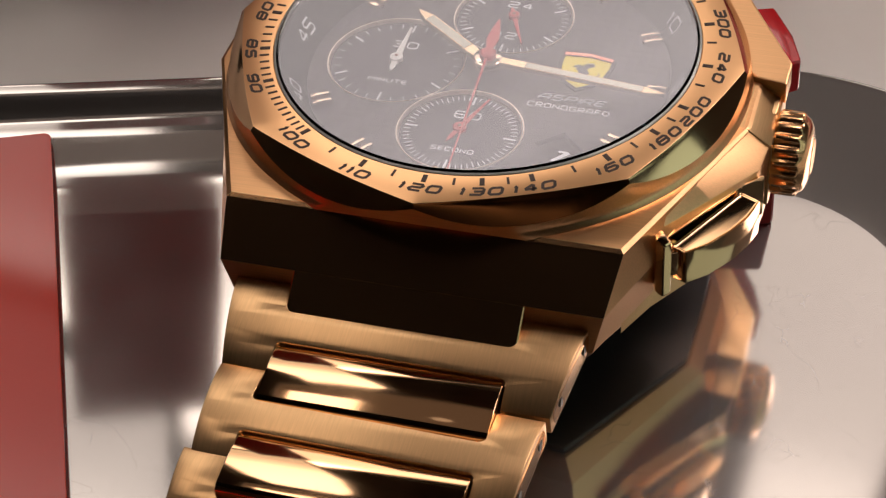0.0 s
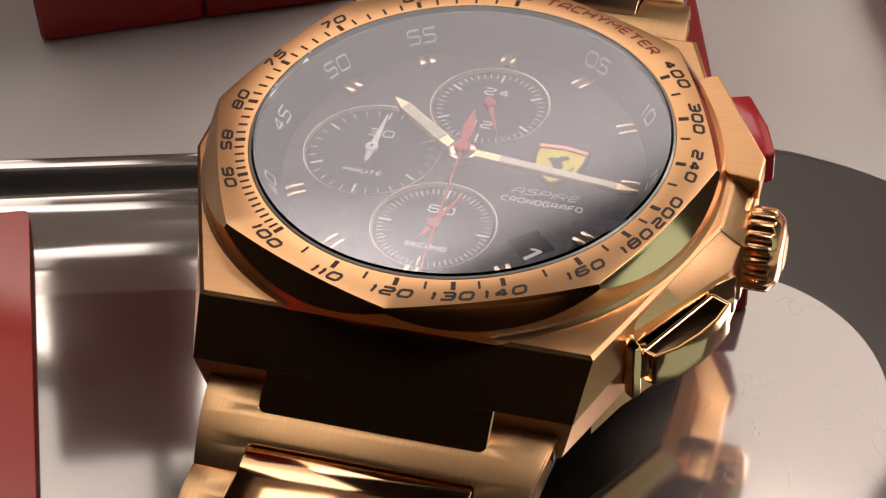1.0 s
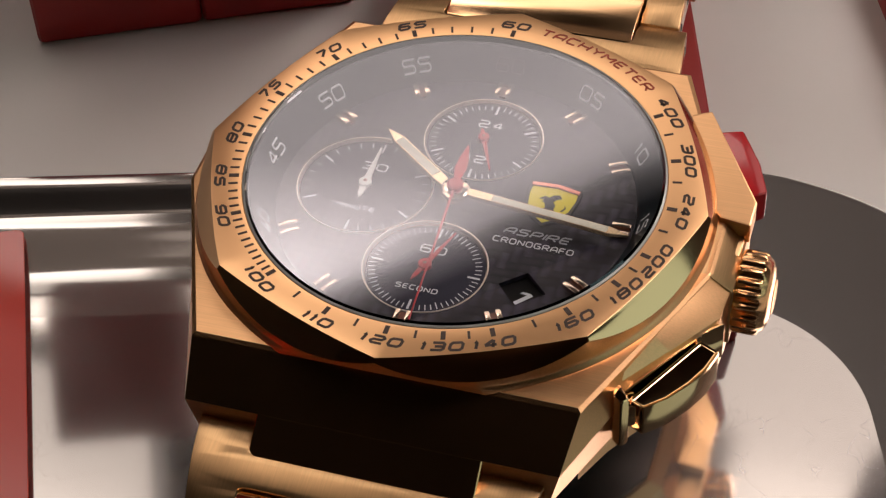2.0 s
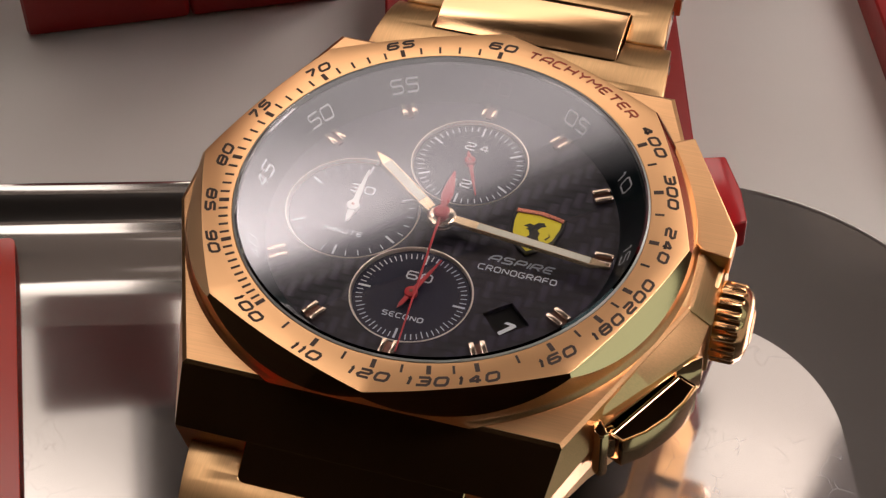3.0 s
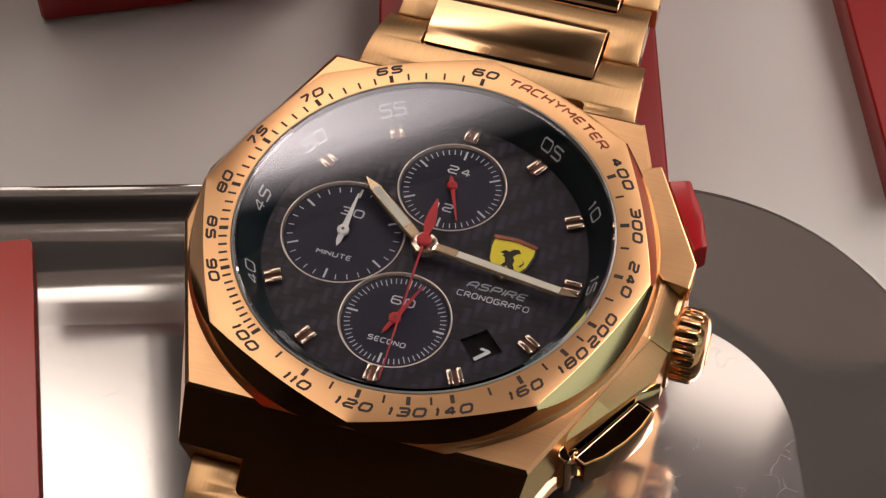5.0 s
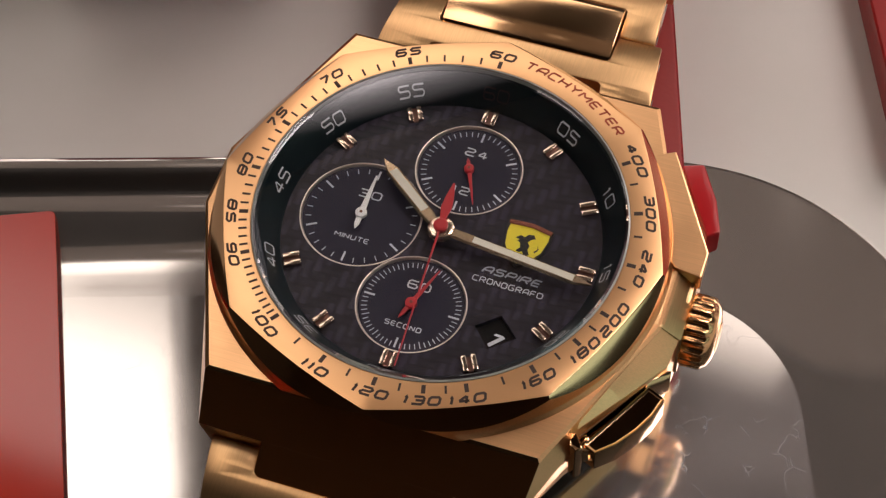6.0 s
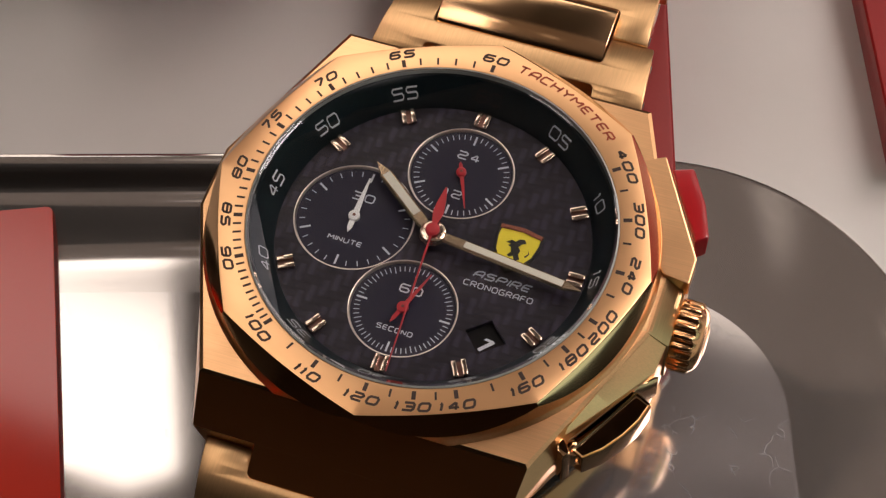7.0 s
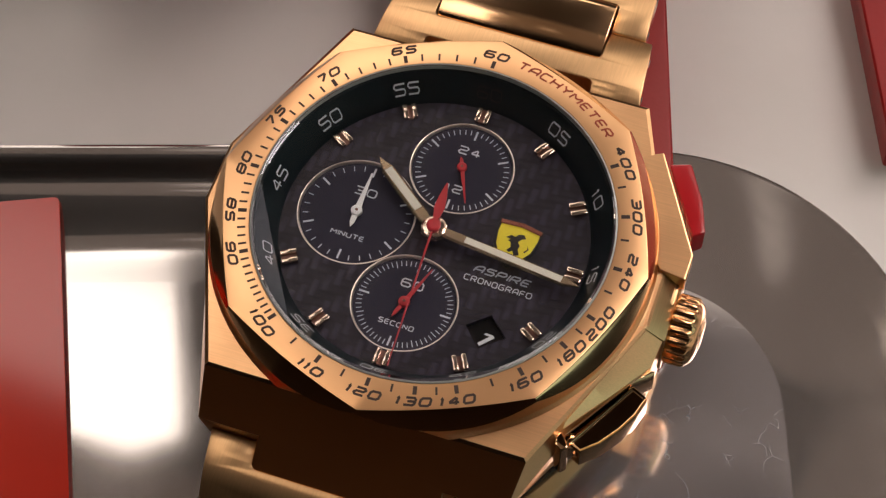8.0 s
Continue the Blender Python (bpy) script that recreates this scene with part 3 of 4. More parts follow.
def case():
    def ring(z, ex, ey, sx, sy):
        # the twelve o'clock end drops steeply behind its upper edge
        bx, by = (14.1, 18.2) if -9.5 < z < -5 else (ex, min(ey, 18.05))
        return [(bx, by, z), (-bx, by, z), (-sx, sy, z), (-sx, -sy, z), (-ex, -ey, z), (ex, -ey, z), (sx, -sy, z), (sx, sy, z)]
    rings = [ring(-13.4, 10.5, 17.5, 17.5, 5), ring(-12.4, 11.5, 19.0, 18.6, 4.5), ring(-9.0, 12.8, 21.5, 19.8, 3.8), ring(-5.4, 13.6, 21.7, 20.1, 3.3), ring(-2.75, 14.15, 18.05, 20.2, 3.0), ring(-2.6, 13.9, 17.75, 19.95, 3)]
    inner = [ring(-2.52, 11.0, 15.6, 18.4, 2.9), ring(-3.9, 11.0, 15.6, 18.4, 2.9)]
    body = part("case", loft(rings + inner), gold_case, watch, "brushed rose gold octagonal case", angle=8)
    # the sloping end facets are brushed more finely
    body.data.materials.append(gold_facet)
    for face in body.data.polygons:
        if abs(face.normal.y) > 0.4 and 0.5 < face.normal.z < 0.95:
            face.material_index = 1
    # middle of the lugs, over which the bracelet closes
    for s in (1, -1):
        drop = 4.0 if s > 0 else 0.0
        prof = [(s * 20.2, -4.325 - drop), (s * 24.4, -7.36 - drop), (s * 24.2, -8.4 - drop), (s * 18.0, -9.4 - drop)]
        bm = loft([[(x, y, z) for y, z in prof] for x in (-8.2, 8.2)])
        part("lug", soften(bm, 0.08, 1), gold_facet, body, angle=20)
    # shoulder that guards crown and pushers: level on the upper side, falling away on the lower
    poly = [(15.2, 13.4), (16.6, 13.8), (21.6, 5.4), (21.6, 0), (12, 0), (12, 10)]
    part("crown_guard", soften(prism(poly, -10.4, -3.5), 0.25, 2), gold_brushed_along, body)
    ridge = [(13.95, -17.8, -2.72), (15.2, -14.6, -2.72), (17.3, -9.75, -2.72), (18.9, -5.9, -2.72), (20.0, -3.2, -2.72), (20.0, 0.0, -2.72)]
    brow = [(14.1, -17.75, -2.9), (15.55, -14.7, -3.45), (18.6, -10.2, -3.72), (21.35, -6.0, -3.95), (21.6, -3.2, -4.0), (21.6, 0.0, -4.0)]
    back = [(x - 0.9, y, -3.0) for x, y, z in ridge]
    foot = [(x - 0.15, y, -10.4) for x, y, z in brow]
    bm = loft([back, ridge, brow, foot], caps=False, closed=False)
    part("lower_guard", soften(bm, 0.07, 2, 12), gold_case, body, angle=10)
    bm = loft([[(x, y, z) for x, z in ((18.4, -9.4), (18.4, -2.45), (20.0, -2.62), (21.75, -3.9), (21.75, -9.4))] for y in (-3.35, 2.6)])
    part("crown_block", soften(bm, 0.16, 2), gold_brushed_along, body)
    # case back, its dark colour holding the shade under the watch
    plate = [(10.3, 17.3), (-10.3, 17.3), (-17.3, 5), (-17.3, -5), (-10.3, -17.3), (10.3, -17.3), (17.3, -5), (17.3, 5)]
    part("case_back", soften(prism(plate, -14.2, -13.42), 0.2, 2), back_steel, body, "steel case back, darkened with the underside's shade")
    return body


body = case()


def bezel():
    n = 256
    flat = 18.08
    def ring(z, f):
        out = []
        for i in range(n):
            a = 2 * math.pi * i / n
            d = a % (math.pi / 4) - math.pi / 8
            r = f(a, d)
            out.append((r * math.sin(a), r * math.cos(a), z(a, d) if callable(z) else z))
        return out
    eight = lambda a, d: flat / math.cos(d) ** 0.7
    def body_r(a):
        return 19.3
    low = lambda a, d: -0.06 - (body_r(a) - eight(a, d)) * 1.3
    rings = [circle(15.75, n, -0.9), circle(15.75, n, -0.06), circle(15.83, n, 0.0), ring(0.0, lambda a, d: eight(a, d) - 0.10), ring(-0.02, lambda a, d: eight(a, d) - 0.03)]
    b = part("bezel", loft(rings, caps=False), gold_bezel, body, "satin rose gold octagonal tachymeter bezel", angle=35)
    rings = [ring(-0.02, lambda a, d: eight(a, d) - 0.03)]
    for k in range(0, 10):
        f = k / 9
        rings.append(ring(lambda a, d: -0.06 + f ** 1.04 * (low(a, d) + 0.06), lambda a, d: eight(a, d) + f * max(0.02, body_r(a) - eight(a, d))))
    part("bezel_flank", loft(rings, caps=False), gold_polished, body, "mirror polished bezel facets", angle=12)
    wide = lambda a, d: max(body_r(a), eight(a, d) + 0.02)
    # a short wall with a hollow foot carries the facets
    rings = [ring(low, wide), ring(lambda a, d: min(-1.8, low(a, d) - 0.05), lambda a, d: wide(a, d) + 0.03), ring(-2.1, lambda a, d: wide(a, d) + 0.06),
             ring(-2.25, lambda a, d: wide(a, d) + 0.14), ring(-2.4, lambda a, d: wide(a, d) + 0.3), ring(-2.9, lambda a, d: wide(a, d) + 0.36)]
    rings = [[(x, max(-18.1, min(18.1, y)), z) for x, y, z in r] for r in rings]
    part("bezel_seat", loft(rings, caps=False), gold_case, body, angle=50)
    # flat raised shoulder above the upper pusher
    bm = prism([(14.6, 12.4), (16.05, 13.3), (16.75, 13.65), (21.95, 4.5), (21.95, 1.95), (19.6, 2.3), (18.0, 4.2), (16.6, 8.6)], -4.0, -2.2)
    part("shoulder", soften(bm, 0.14, 2), gold_case, body, angle=12)
    return b


bez = bezel()


def tachymeter():
    marks = []
    for a, b, step in ((60, 100, 1), (100, 140, 5), (140, 200, 10), (200, 240, 20)):
        marks += list(range(a, b, step))
    marks += [240, 270, 300, 350, 400]
    major = {60, 65, 70, 75, 80, 85, 90, 100, 110, 120, 130, 140, 160, 180, 200, 240, 300, 400}
    long = part("tick", block(-0.17, 0.17, 16.05, 16.8, 0.0, 0.03), engraved, bez)
    short = part("tick", block(-0.09, 0.09, 16.1, 16.8, 0.0, 0.03), engraved, bez)
    first = {True: long, False: short}
    used = {True: False, False: False}
    for v in sorted(set(marks)):
        k = v in major
        m = pose(0, 0, 0, 0, 0, -21600 / v)
        if not used[k]:
            first[k].matrix_basis, used[k] = m, True
        else:
            again(first[k], m)
    for v in sorted(major):
        deg = 21600 / v
        out = 100 < deg % 360 < 262
        r = 17.44
        bm = wrap(writing(str(v), 0.88, 1.06, 0.2, 0.21, 0.25), r, deg, out)
        part("numeral", bm, engraved, bez, smooth=False)
    bm = wrap(writing("TACHYMETER", 0.86, 0.97, 0.17, 0.16, 0.28), 17.3, 25.7)
    part("inscription", bm, engraved_red, bez, "red engraved word", smooth=False)


tachymeter()

DIAL = -3.45


RECESS = 0.26          # the subdials lie sunk in the dial
SUBDIALS = [(-7.2, -0.08, 5.08), (0.0, 7.12, 4.48), (-0.1, -7.1, 4.48)]
WINDOW = [(5.55, -7.35), (7.25, -9.15), (9.15, -7.45), (7.35, -5.75)]


def dial():
    # a disc pierced for the subdials and the date
    bm = bmesh.new()
    loops = [circle(15.0, 160, DIAL)] + [circle(r + 0.17, 96, DIAL, x, y) for x, y, r in SUBDIALS] + [[(x, y, DIAL) for x, y in WINDOW]]
    for pts in loops:
        vs = [bm.verts.new(p) for p in pts]
        for a, b in zip(vs, vs[1:] + vs[:1]):
            bm.edges.new((a, b))
    bmesh.ops.triangle_fill(bm, use_beauty=True, use_dissolve=False, edges=bm.edges[:])
    low = bmesh.ops.extrude_face_region(bm, geom=bm.faces[:])
    bmesh.ops.translate(bm, vec=(0, 0, -0.6), verts=[v for v in low["geom"] if isinstance(v, bmesh.types.BMVert)])
    d = part("dial", bm, carbon, watch, "black carbon fibre dial", smooth=False)
    d.matrix_basis = pose(0, 0, 0, 0, 0, -1.2)
    part("flange", lathe([(15.75, -0.85), (15.3, -0.85), (13.75, DIAL + 0.5), (13.6, DIAL + 0.005), (15.75, DIAL)]), flange_blue, d, "blue black sloping minute flange")
    part("gasket", lathe([(15.76, 0.03), (15.6, 0.1), (15.56, -0.85), (15.76, -0.85)]), gasket_grey, d, "pale grey sealing ring")
    for v in range(5, 65, 5):
        bm = wrap(writing("%02d" % v, 0.74, 1.06, 0.2, 0.095), 14.42, v * 6)
        for p in bm.verts:
            r = math.hypot(p.co.x, p.co.y)
            p.co.z += -0.85 + (r - 15.3) / 1.55 * 2.1 + 0.02
        part("flange_numeral", bm, dark_red_print if v == 60 else white_print, d, smooth=False)
    # applied hour markers: two polished bars on a dark bed
    bar = part("hour_marker", block(-0.62, -0.2, -0.72, 0.72, 0, 0.5, 0.09), gold_index, d, "polished rose gold hour marker bar")
    bed = part("marker_bed", block(-0.22, 0.22, -0.68, 0.68, 0, 0.2), bed_brown, d, "dark rose marker bed")
    first = True
    for h in range(12):
        if h == 9:
            continue
        x, y = polar(12.72, h * 30)
        spot = turn(x, y, DIAL, -h * 30)
        for s in (0, 0.82):
            m = spot @ Matrix.Translation((s * MM, 0, 0))
            if first:
                bar.matrix_basis, bed.matrix_basis, first = m, spot, False
            else:
                again(bar, m)
        if h:
            again(bed, spot)
    return d


dia = dial()


def subdial(place, ticks, big, small, top, below, size):
    cx, cy, r = place
    s = part("subdial", solid([(r + 0.2, -0.03), (r + 0.2, 0.0)], 96), subdial_blue, dia, "midnight blue subdial")
    s.matrix_basis = turn(cx, cy, DIAL - RECESS)
    z = 0.006
    part("subdial_ring", lathe([(r - 0.03, 0.0), (r + 0.09, RECESS + 0.03), (r + 0.17, RECESS + 0.05), (r + 0.2, RECESS + 0.0), (r + 0.18, 0.0)], 96), ring_silver, s, "thin bevelled rose silver ring")
    bm = bmesh.new()
    for i in range(ticks):
        k = i % big == 0
        ln, w = (0.95, 0.09) if k else (0.5, 0.04)
        if small and not k and i % small == 0:
            ln = 0.65
        a = 2 * math.pi * i / ticks
        c, q = math.cos(a), math.sin(a)
        pts = [(-w, r - 0.3 - ln), (w, r - 0.3 - ln), (w, r - 0.3), (-w, r - 0.3)]
        bm.faces.new([bm.verts.new((x * c + y * q, -x * q + y * c, z)) for x, y in pts])
    track = part("minute_track", bm, white_print, s)
    track["kind"] = "stuff"
    for txt, y in ((top, r * 0.44), (below, -r * 0.46)):
        bm = writing(txt, 0.85, 0.92, 0.2, 0.13, 0, 0.004) if len(txt) < 3 else writing(txt, 0.5, size, 0.1, 0.085, 0, 0.004)
        ob = part("numeral", bm, white_print, s, smooth=False)
        ob.matrix_basis = turn(0, y, z)
    return s


sub_minute = subdial(SUBDIALS[0], 30, 5, 0, "30", "MINUTE", 0.5)
sub_hour = subdial(SUBDIALS[1], 48, 8, 0, "24", "12", 0.5)
sub_second = subdial(SUBDIALS[2], 60, 15, 5, "60", "SECOND", 0.46)


def pointer(name, deg, length, tail, w, mat, z, parent, hub, at=(0, 0), label=""):
    poly = [(-w, 0.3), (-w * 0.25, length), (w * 0.25, length), (w, 0.3), (w * 0.8, -tail * 0.7), (0, -tail), (-w * 0.8, -tail * 0.7)]
    p = part(name, soften(prism(poly, 0, 0.12), 0.03, 1), mat, parent, label)
    p.matrix_basis = turn(at[0], at[1], z, -deg)
    h = part("hub", solid([(hub, -0.1), (hub, 0.22), (hub * 0.7, 0.3)], 32), mat, p)
    part("pin", solid([(hub * 0.3, 0.29), (hub * 0.26, 0.33)], 24), bed_brown, p, "dark pin end")
    return p


pointer("small_hand", -1, 4.0, 1.7, 0.28, hand_white, 0.35, sub_minute, 0.5, label="white small hand")
pointer("small_hand", 156, 3.7, 1.15, 0.2, hand_red, 0.35, sub_hour, 0.44, label="red small hand")
pointer("small_hand", 18, 3.9, 1.8, 0.22, hand_red, 0.35, sub_second, 0.5, label="red small hand")


def main_hand(name, deg, length, w, z, inset):
    poly = [(-0.45, 0.6), (-w, 2.2), (-w, length - 1.5), (0, length), (w, length - 1.5), (w, 2.2), (0.45, 0.6)]
    bm = bmesh.new()
    # a roof-shaped blade with a ridge
    lo = [bm.verts.new((x, y, 0)) for x, y in poly]
    hi = [bm.verts.new((x * 0.7, y, 0.2)) for x, y in poly]
    bm.faces.new(lo[::-1]), bm.faces.new(hi)
    for i in range(len(poly)):
        j = (i + 1) % len(poly)
        bm.faces.new((lo[i], lo[j], hi[j], hi[i]))
    h = part(name, bm, hand_gold, watch, "polished rose gold hand with cream inlay")
    h.matrix_basis = turn(0, 0, z, -deg)
    part("inlay", block(-w * 0.58, w * 0.58, inset[0], inset[1], 0.2, 0.23), lume, h, "cream luminous inlay")
    part("collar", solid([(1.1, -0.05), (1.15, 0.06), (1.1, 0.2), (0.92, 0.28)], 48), gold_index, h)
    return h


main_hand("hour_hand", -52, 8.9, 0.62, DIAL + 0.75, (2.5, 7.4))
main_hand("minute_hand", 97.0, 13.75, 0.5, DIAL + 1.15, (3.0, 12.1))
bm = prism([(-0.09, 0), (-0.05, 13.9), (0.05, 13.9), (0.09, 0), (0.24, -0.6), (0.47, -1.8), (0.36, -2.9), (0.07, -4.35), (-0.07, -4.35), (-0.36, -2.9), (-0.47, -1.8), (-0.24, -0.6)], 0, 0.1)
chrono = part("chronograph_hand", bm, hand_red, watch, "slim red lacquered chronograph hand")
chrono.matrix_basis = turn(0, 0, DIAL + 1.6, -177)
part("hub", solid([(0.62, -0.1), (0.62, 0.2), (0.45, 0.3), (0.2, 0.3)], 40), hand_red, chrono)


def emblem():
    pts = [(-1.95, 1.95), (0.1, 2.12), (1.95, 1.8), (2.0, 0.9), (1.75, -0.5), (1.1, -1.5), (0.0, -2.3), (-1.1, -1.5), (-1.75, -0.5), (-2.0, 0.9)]
    e = part("emblem", soften(prism([(x * 1.04, y * 1.05) for x, y in pts], 0, 0.2), 0.05, 1), black, dia, "yellow shield emblem with a black figure")
    e.matrix_basis = turn(6.95, 1.35, DIAL, -1)
    part("field", prism([(x * 0.9, y * 0.9) for x, y in pts], 0.2, 0.225), yellow, e, "yellow enamel field")
    part("band", soften(prism([(-1.9, 1.5), (0.1, 1.68), (1.9, 1.38), (1.95, 1.82), (0.1, 2.14), (-1.95, 1.97)], 0.2, 0.34), 0.07, 1), copper, e, "polished copper red band")
    # slanted blots in place of the drawn badge
    fig = [(-0.95, 0.35), (-0.55, 0.72), (-0.2, 0.62), (0.05, 0.95), (0.5, 1.05), (0.75, 0.72), (0.42, 0.55), (0.2, 0.2), (0.48, -0.1), (0.42, -0.5), (0.7, -0.95), (0.3, -1.2), (0.02, -0.75),
           (-0.22, -0.95), (-0.5, -0.85), (-0.25, -0.45), (-0.42, 0.0), (-0.7, 0.1), (-0.5, 0.3)]
    part("figure", prism(fig, 0.225, 0.24), black, e)
    part("figure", prism([(0.95, -0.55), (1.2, -0.2), (1.1, 0.15), (1.32, -0.2), (1.1, -0.62)], 0.225, 0.24), black, e)


emblem()


def dial_writing():
    # the model's word in slanted capitals, a finer word below
    ob = part("inscription", writing("ASPIRE", 0.72, 0.86, 0.14, 0.13, 0.35), grey_print, dia, "grey slanted capitals", smooth=False)
    ob.matrix_basis = turn(6.95, -1.92, DIAL)
    ob = part("inscription", writing("CRONOGRAFO", 0.58, 0.53, 0.1, 0.085), white_print, dia, "small white capitals", smooth=False)
    ob.matrix_basis = turn(6.9, -2.98, DIAL)
    bm = prism([(x * 1.02 - 0.14, y * 1.02 + 0.15) for x, y in WINDOW], DIAL - 0.45, DIAL - 0.4)
    part("date_disc", bm, date_black, dia, "black date disc under its window")
    one = [(-0.15, -0.75), (0.17, -0.75), (0.17, 0.75), (-0.10, 0.75), (-0.60, 0.38), (-0.60, 0.12), (-0.15, 0.44)]
    ob = part("date_numeral", prism(one, 0, 0.006), white_print, dia, smooth=False)
    ob.matrix_basis = turn(7.6, -8.0, DIAL - 0.398, -42)


dial_writing()
crystal = part("crystal", solid([(15.59, -0.45), (15.59, 0.08), (15.42, 0.22)], 128), glass, watch, "clear flat sapphire crystal")
crystal.visible_shadow = False


def crown():
    n = 160

    def ring(x, r, flute):
        pts = []
        for i in range(n):
            a = 2 * math.pi * i / n
            k = math.sin(a * 20)
            rr = r - flute * (0.5 - 0.5 * max(-1, min(1, k * 1.8)))
            pts.append((x, rr * math.sin(a), rr * math.cos(a)))
        return pts
    rings = [ring(0, 1.2, 0), ring(0.3, 1.2, 0), ring(0.3, 2.9, 0.15), ring(0.5, 3.12, 0.27), ring(2.0, 3.12, 0.27), ring(2.22, 3.0, 0.1), ring(2.3, 2.86, 0),
             ring(2.6, 2.62, 0), ring(2.85, 2.15, 0), ring(3.0, 1.5, 0), ring(3.06, 0.4, 0)]
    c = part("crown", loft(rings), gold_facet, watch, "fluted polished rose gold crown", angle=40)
    c.matrix_basis = turn(21.4, -0.55, -6.5)
    part("cap", solid([(1.3, 0), (1.3, 0.08), (1.1, 0.12)], 48), gold_case, c).matrix_basis = turn(2.99, 0, 0) @ pose(0, 0, 0, 0, 90, 0)


crown()


def upper_pusher():
    """A long red bar lying along the upper shoulder."""
    a, b = Vector((16.5, 15.3)), Vector((21.7, 6.5))
    d = b - a
    bm = prism([(1.3, 0.1), (d.length - 1.2, 0.1), (d.length - 1.4, 1.4), (d.length * 0.55, 2.0), (1.7, 2.05)], -1.45, 1.5)
    p = part("pusher", soften(bm, 0.3, 3), red_enamel, watch, "red anodised bar pusher")
    p.matrix_basis = turn(a.x, a.y, -6.2, math.degrees(math.atan2(d.y, d.x)))


def lower_pusher():
    """A polished bar with a sunk panel in its upper face, carried by a collar and a rail."""
    face = [(16.75, -14.45), (20.35, -7.85), (21.85, -8.55), (21.35, -10.3), (20.5, -11.95), (19.25, -13.7), (17.85, -14.95)]
    bm = prism(face, -7.5, -4.6)
    bmesh.ops.recalc_face_normals(bm, faces=bm.faces)
    top = max(bm.faces, key=lambda f: f.calc_center_median().z)
    bmesh.ops.inset_region(bm, faces=[top], thickness=0.2, depth=-0.14, use_even_offset=True)
    p = part("pusher", soften(bm, 0.1, 3), gold_polished, watch, "polished rose gold bar pusher")
    part("collar", soften(prism([(15.45, -14.5), (16.0, -14.1), (16.95, -15.3), (16.45, -15.85), (15.8, -15.4)], -8.3, -3.5), 0.22, 3), gold_polished, p)
    part("stem", soften(prism([(16.1, -13.6), (16.9, -13.4), (17.4, -14.6), (16.6, -15.1)], -7.0, -4.9), 0.2, 2), gold_polished, p)
    part("rail", soften(prism([(16.0, -13.7), (16.35, -14.15), (20.35, -7.5), (21.75, -6.0), (20.9, -6.3), (20.0, -7.4)], -8.0, -4.35), 0.1, 2), gold_polished, p)


upper_pusher()
lower_pusher()


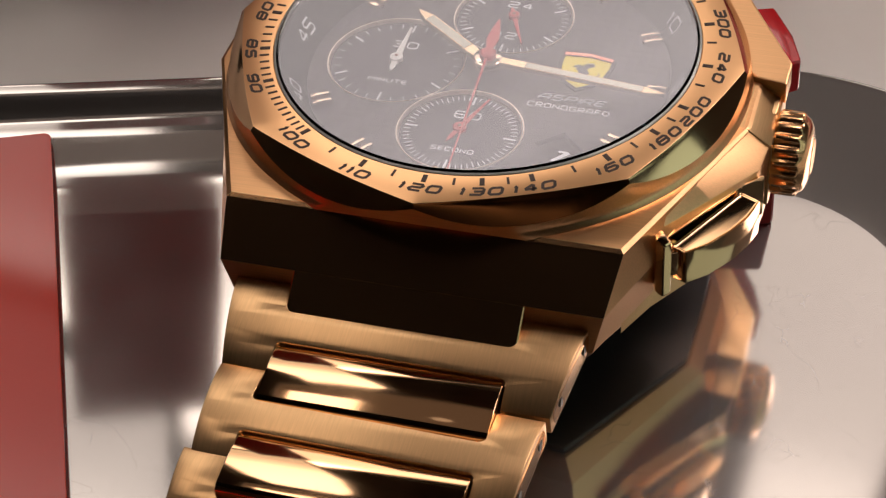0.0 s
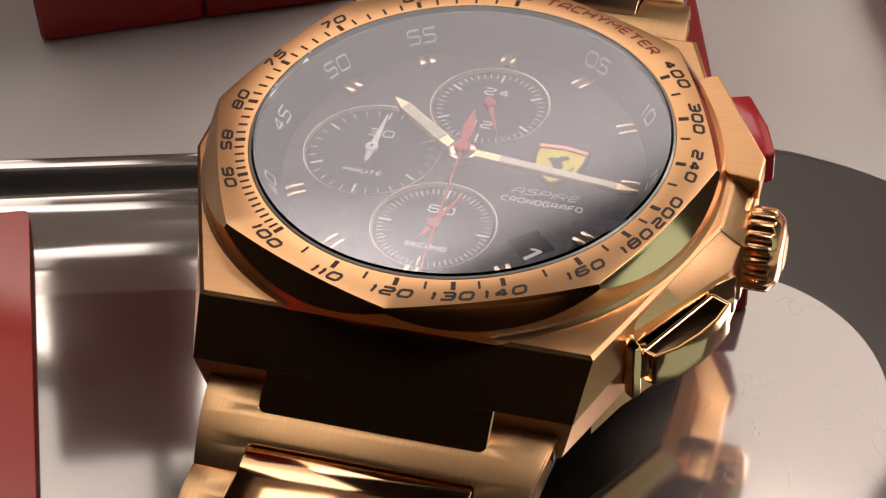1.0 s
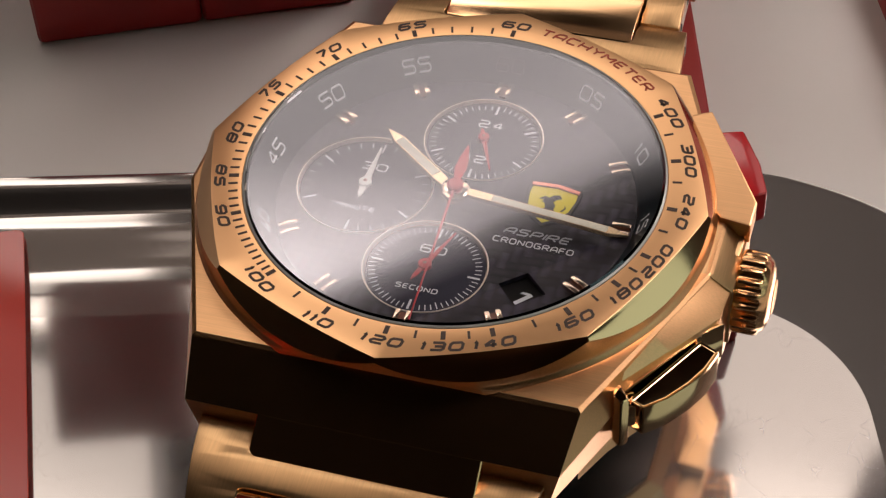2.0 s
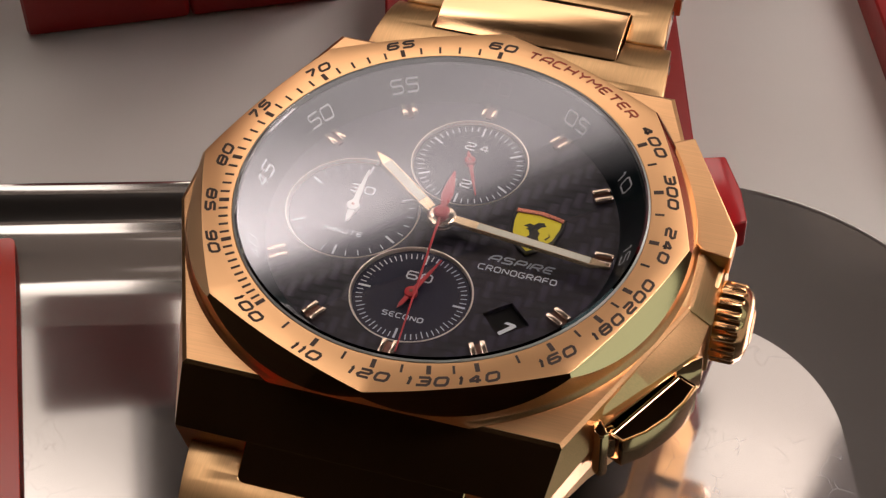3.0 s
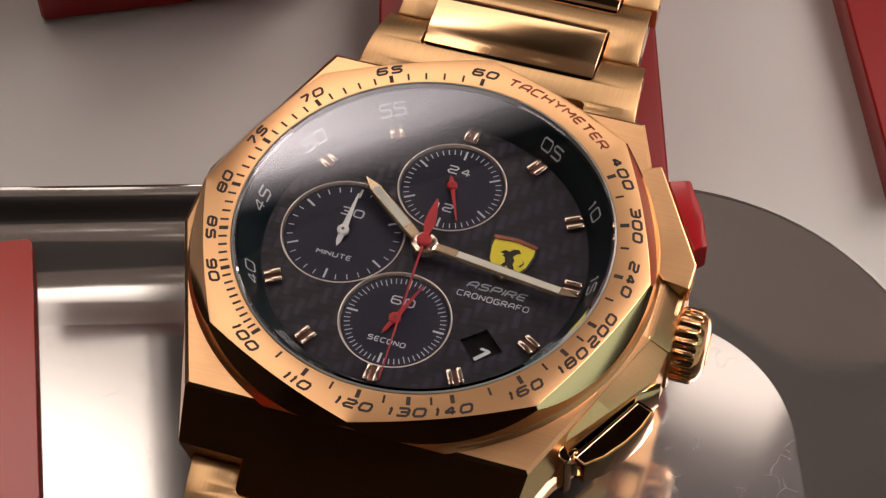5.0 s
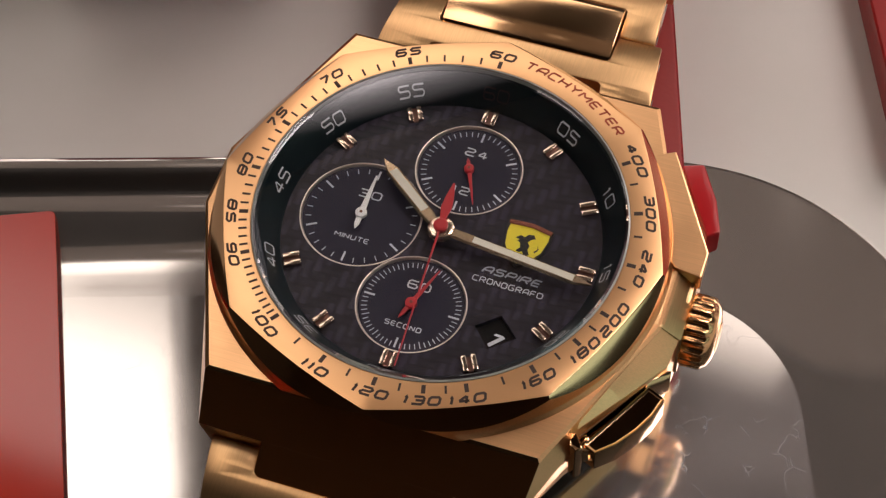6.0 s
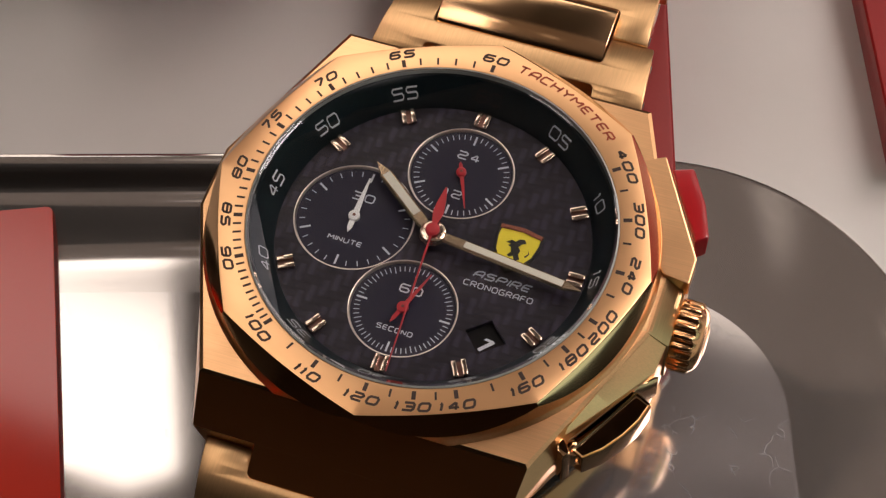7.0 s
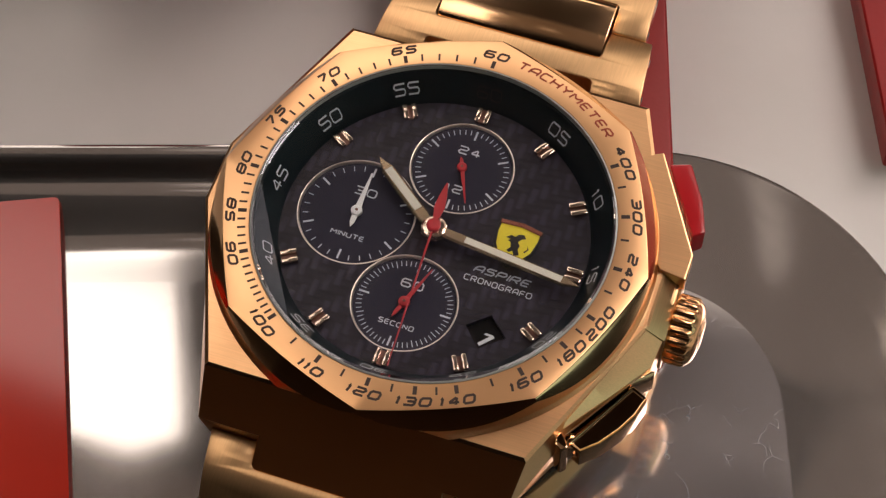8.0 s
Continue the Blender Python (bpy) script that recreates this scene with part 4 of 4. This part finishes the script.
# ---- bracelet ----
def link(half, far, start, wall=2.4, bar=4.95, rise=0.0, polish=gold_polished):
    """One link: brushed H-shaped body, tapering from half to far, and a polished bar, along +y from its joint."""
    k = new("bracelet_link")
    k.parent = watch
    inner, end, low = 8.1, 7.35, -2.7

    def fillet(cx, cy, a0, r=0.5):
        return [(cx + r * math.cos(radians(a0 + 90 * i / 4)), cy + r * math.sin(radians(a0 + 90 * i / 4))) for i in range(5)]
    y0, y1, r = start, start + wall, 0.5
    right = fillet(inner - r, y0 - r, 0)[::-1] + [(inner, 0.0), (half, 0.0), (far, end), (inner, end)] + fillet(inner - r, y1 + r, 270)[::-1]
    left = [(-x, y) for x, y in right[::-1]]
    bm = prism(right + left, low, 0.0)
    for y in (0.3, 0.8, 1.5, 2.4, 3.6, 4.8, 5.8, 6.5, 7.0):
        bmesh.ops.bisect_plane(bm, geom=bm.verts[:] + bm.edges[:] + bm.faces[:], plane_co=(0, y, 0), plane_no=(0, 1, 0))
    for v in bm.verts:
        if v.co.z > -1:
            # the upper face bows along the link
            v.co.z = -0.85 * abs((v.co.y - 3.4) / 3.9) ** 2.2
    part("link_body", soften(bm, 0.13, 2, 50), gold_brushed_along, k, angle=35)
    for s in (-1, 1):
        for y in (1.3, 5.5):
            if y < 2:
                side = [(0.9 - 0.5 * math.cos(a), -1.55 + 0.9 * math.sin(a)) for a in [-math.pi / 2 + math.pi * i / 10 for i in range(11)]]
                side += [(end - 0.9 + 0.5 * math.cos(a), -1.55 + 0.9 * math.sin(a)) for a in [math.pi / 2 - math.pi * i / 10 for i in range(11)]]
                bm = loft([[(s * (half + (far - half) * p / end + o), p, q) for p, q in side] for o in (-0.1, 0.03)])
                part("side_plate", bm, gold_polished, k, "polished side plate")
            pin = part("pin_hole", solid([(0.42, 0), (0.42, 0.03)], 20), black, k)
            pin.matrix_basis = turn(s * (half + (far - half) * y / end) + (0.025 if s > 0 else -0.055), y, -1.5) @ pose(0, 0, 0, 0, 90, 0)
    b, wide = start + wall + 0.1, bar
    prof = [(b, -2.4), (b, -1.15)]
    for f, z in ((0.012, -0.62), (0.03, -0.36), (0.1, -0.22), (0.2, -0.06), (0.3, 0.05), (0.4, 0.11), (0.5, 0.14), (0.7, 0.15), (0.86, 0.13), (0.92, 0.08), (0.96, -0.05), (0.985, -0.25), (1.0, -0.6)):
        prof.append((b + wide * f, z + rise * (f - 0.3)))
    prof += [(b + wide, -1.15), (b + wide, -2.4)]
    bm = loft([[(x, y, z) for y, z in prof] for x in (-inner + 0.12, inner - 0.12)])
    part("centre_bar", soften(bm, 0.08, 2, 60), polish, k, "mirror polished centre bar", angle=50)
    part("hinge_bar", block(-inner + 0.1, inner - 0.1, start + wall - 0.2, start + wall + 0.5, -2.5, -1.5, 0.2), gold_brushed_across, k)
    return k


def put_link(k, x, y, z, pitch, yaw, flip):
    k.matrix_basis = turn(x, y, z, 180 + yaw if flip else yaw) @ pose(0, 0, 0, -pitch, 0, 0)


LOWER = [(0, -21.3, -6.3, 13, 0), (-0.1, -28.5, -8.1, 7, -1), (-0.3, -35.8, -9.2, 20, -2), (-0.6, -42.7, -12.0, 18, -2), (-0.9, -49.7, -14.4, 3, -2)]
UPPER = [(0, 19.6, -4.75, 1.5, 0), (0, 27.0, -5.0, 4, 0), (0, 34.4, -5.6, 8, 0), (0, 41.7, -6.7, 10, 0), (0, 48.9, -8.0, 8, 0)]
base = link(12.6, 11.5, 2.9)
put_link(base, *LOWER[0], True)
upper_base = link(12.9, 12.1, 1.3, 2.4, 6.1, 0.7, gold_satin)
put_link(upper_base, *UPPER[0], False)
slim = link(11.4, 10.9, 2.9)
put_link(slim, *LOWER[1], True)


def link_again(k, x, y, z, pitch, yaw, flip):
    put_link(copy_thing(k, k.matrix_basis), x, y, z, pitch, yaw, flip)


for row in LOWER[2:]:
    link_again(slim, *row, True)
for row in UPPER[1:]:
    link_again(slim, *row, False)
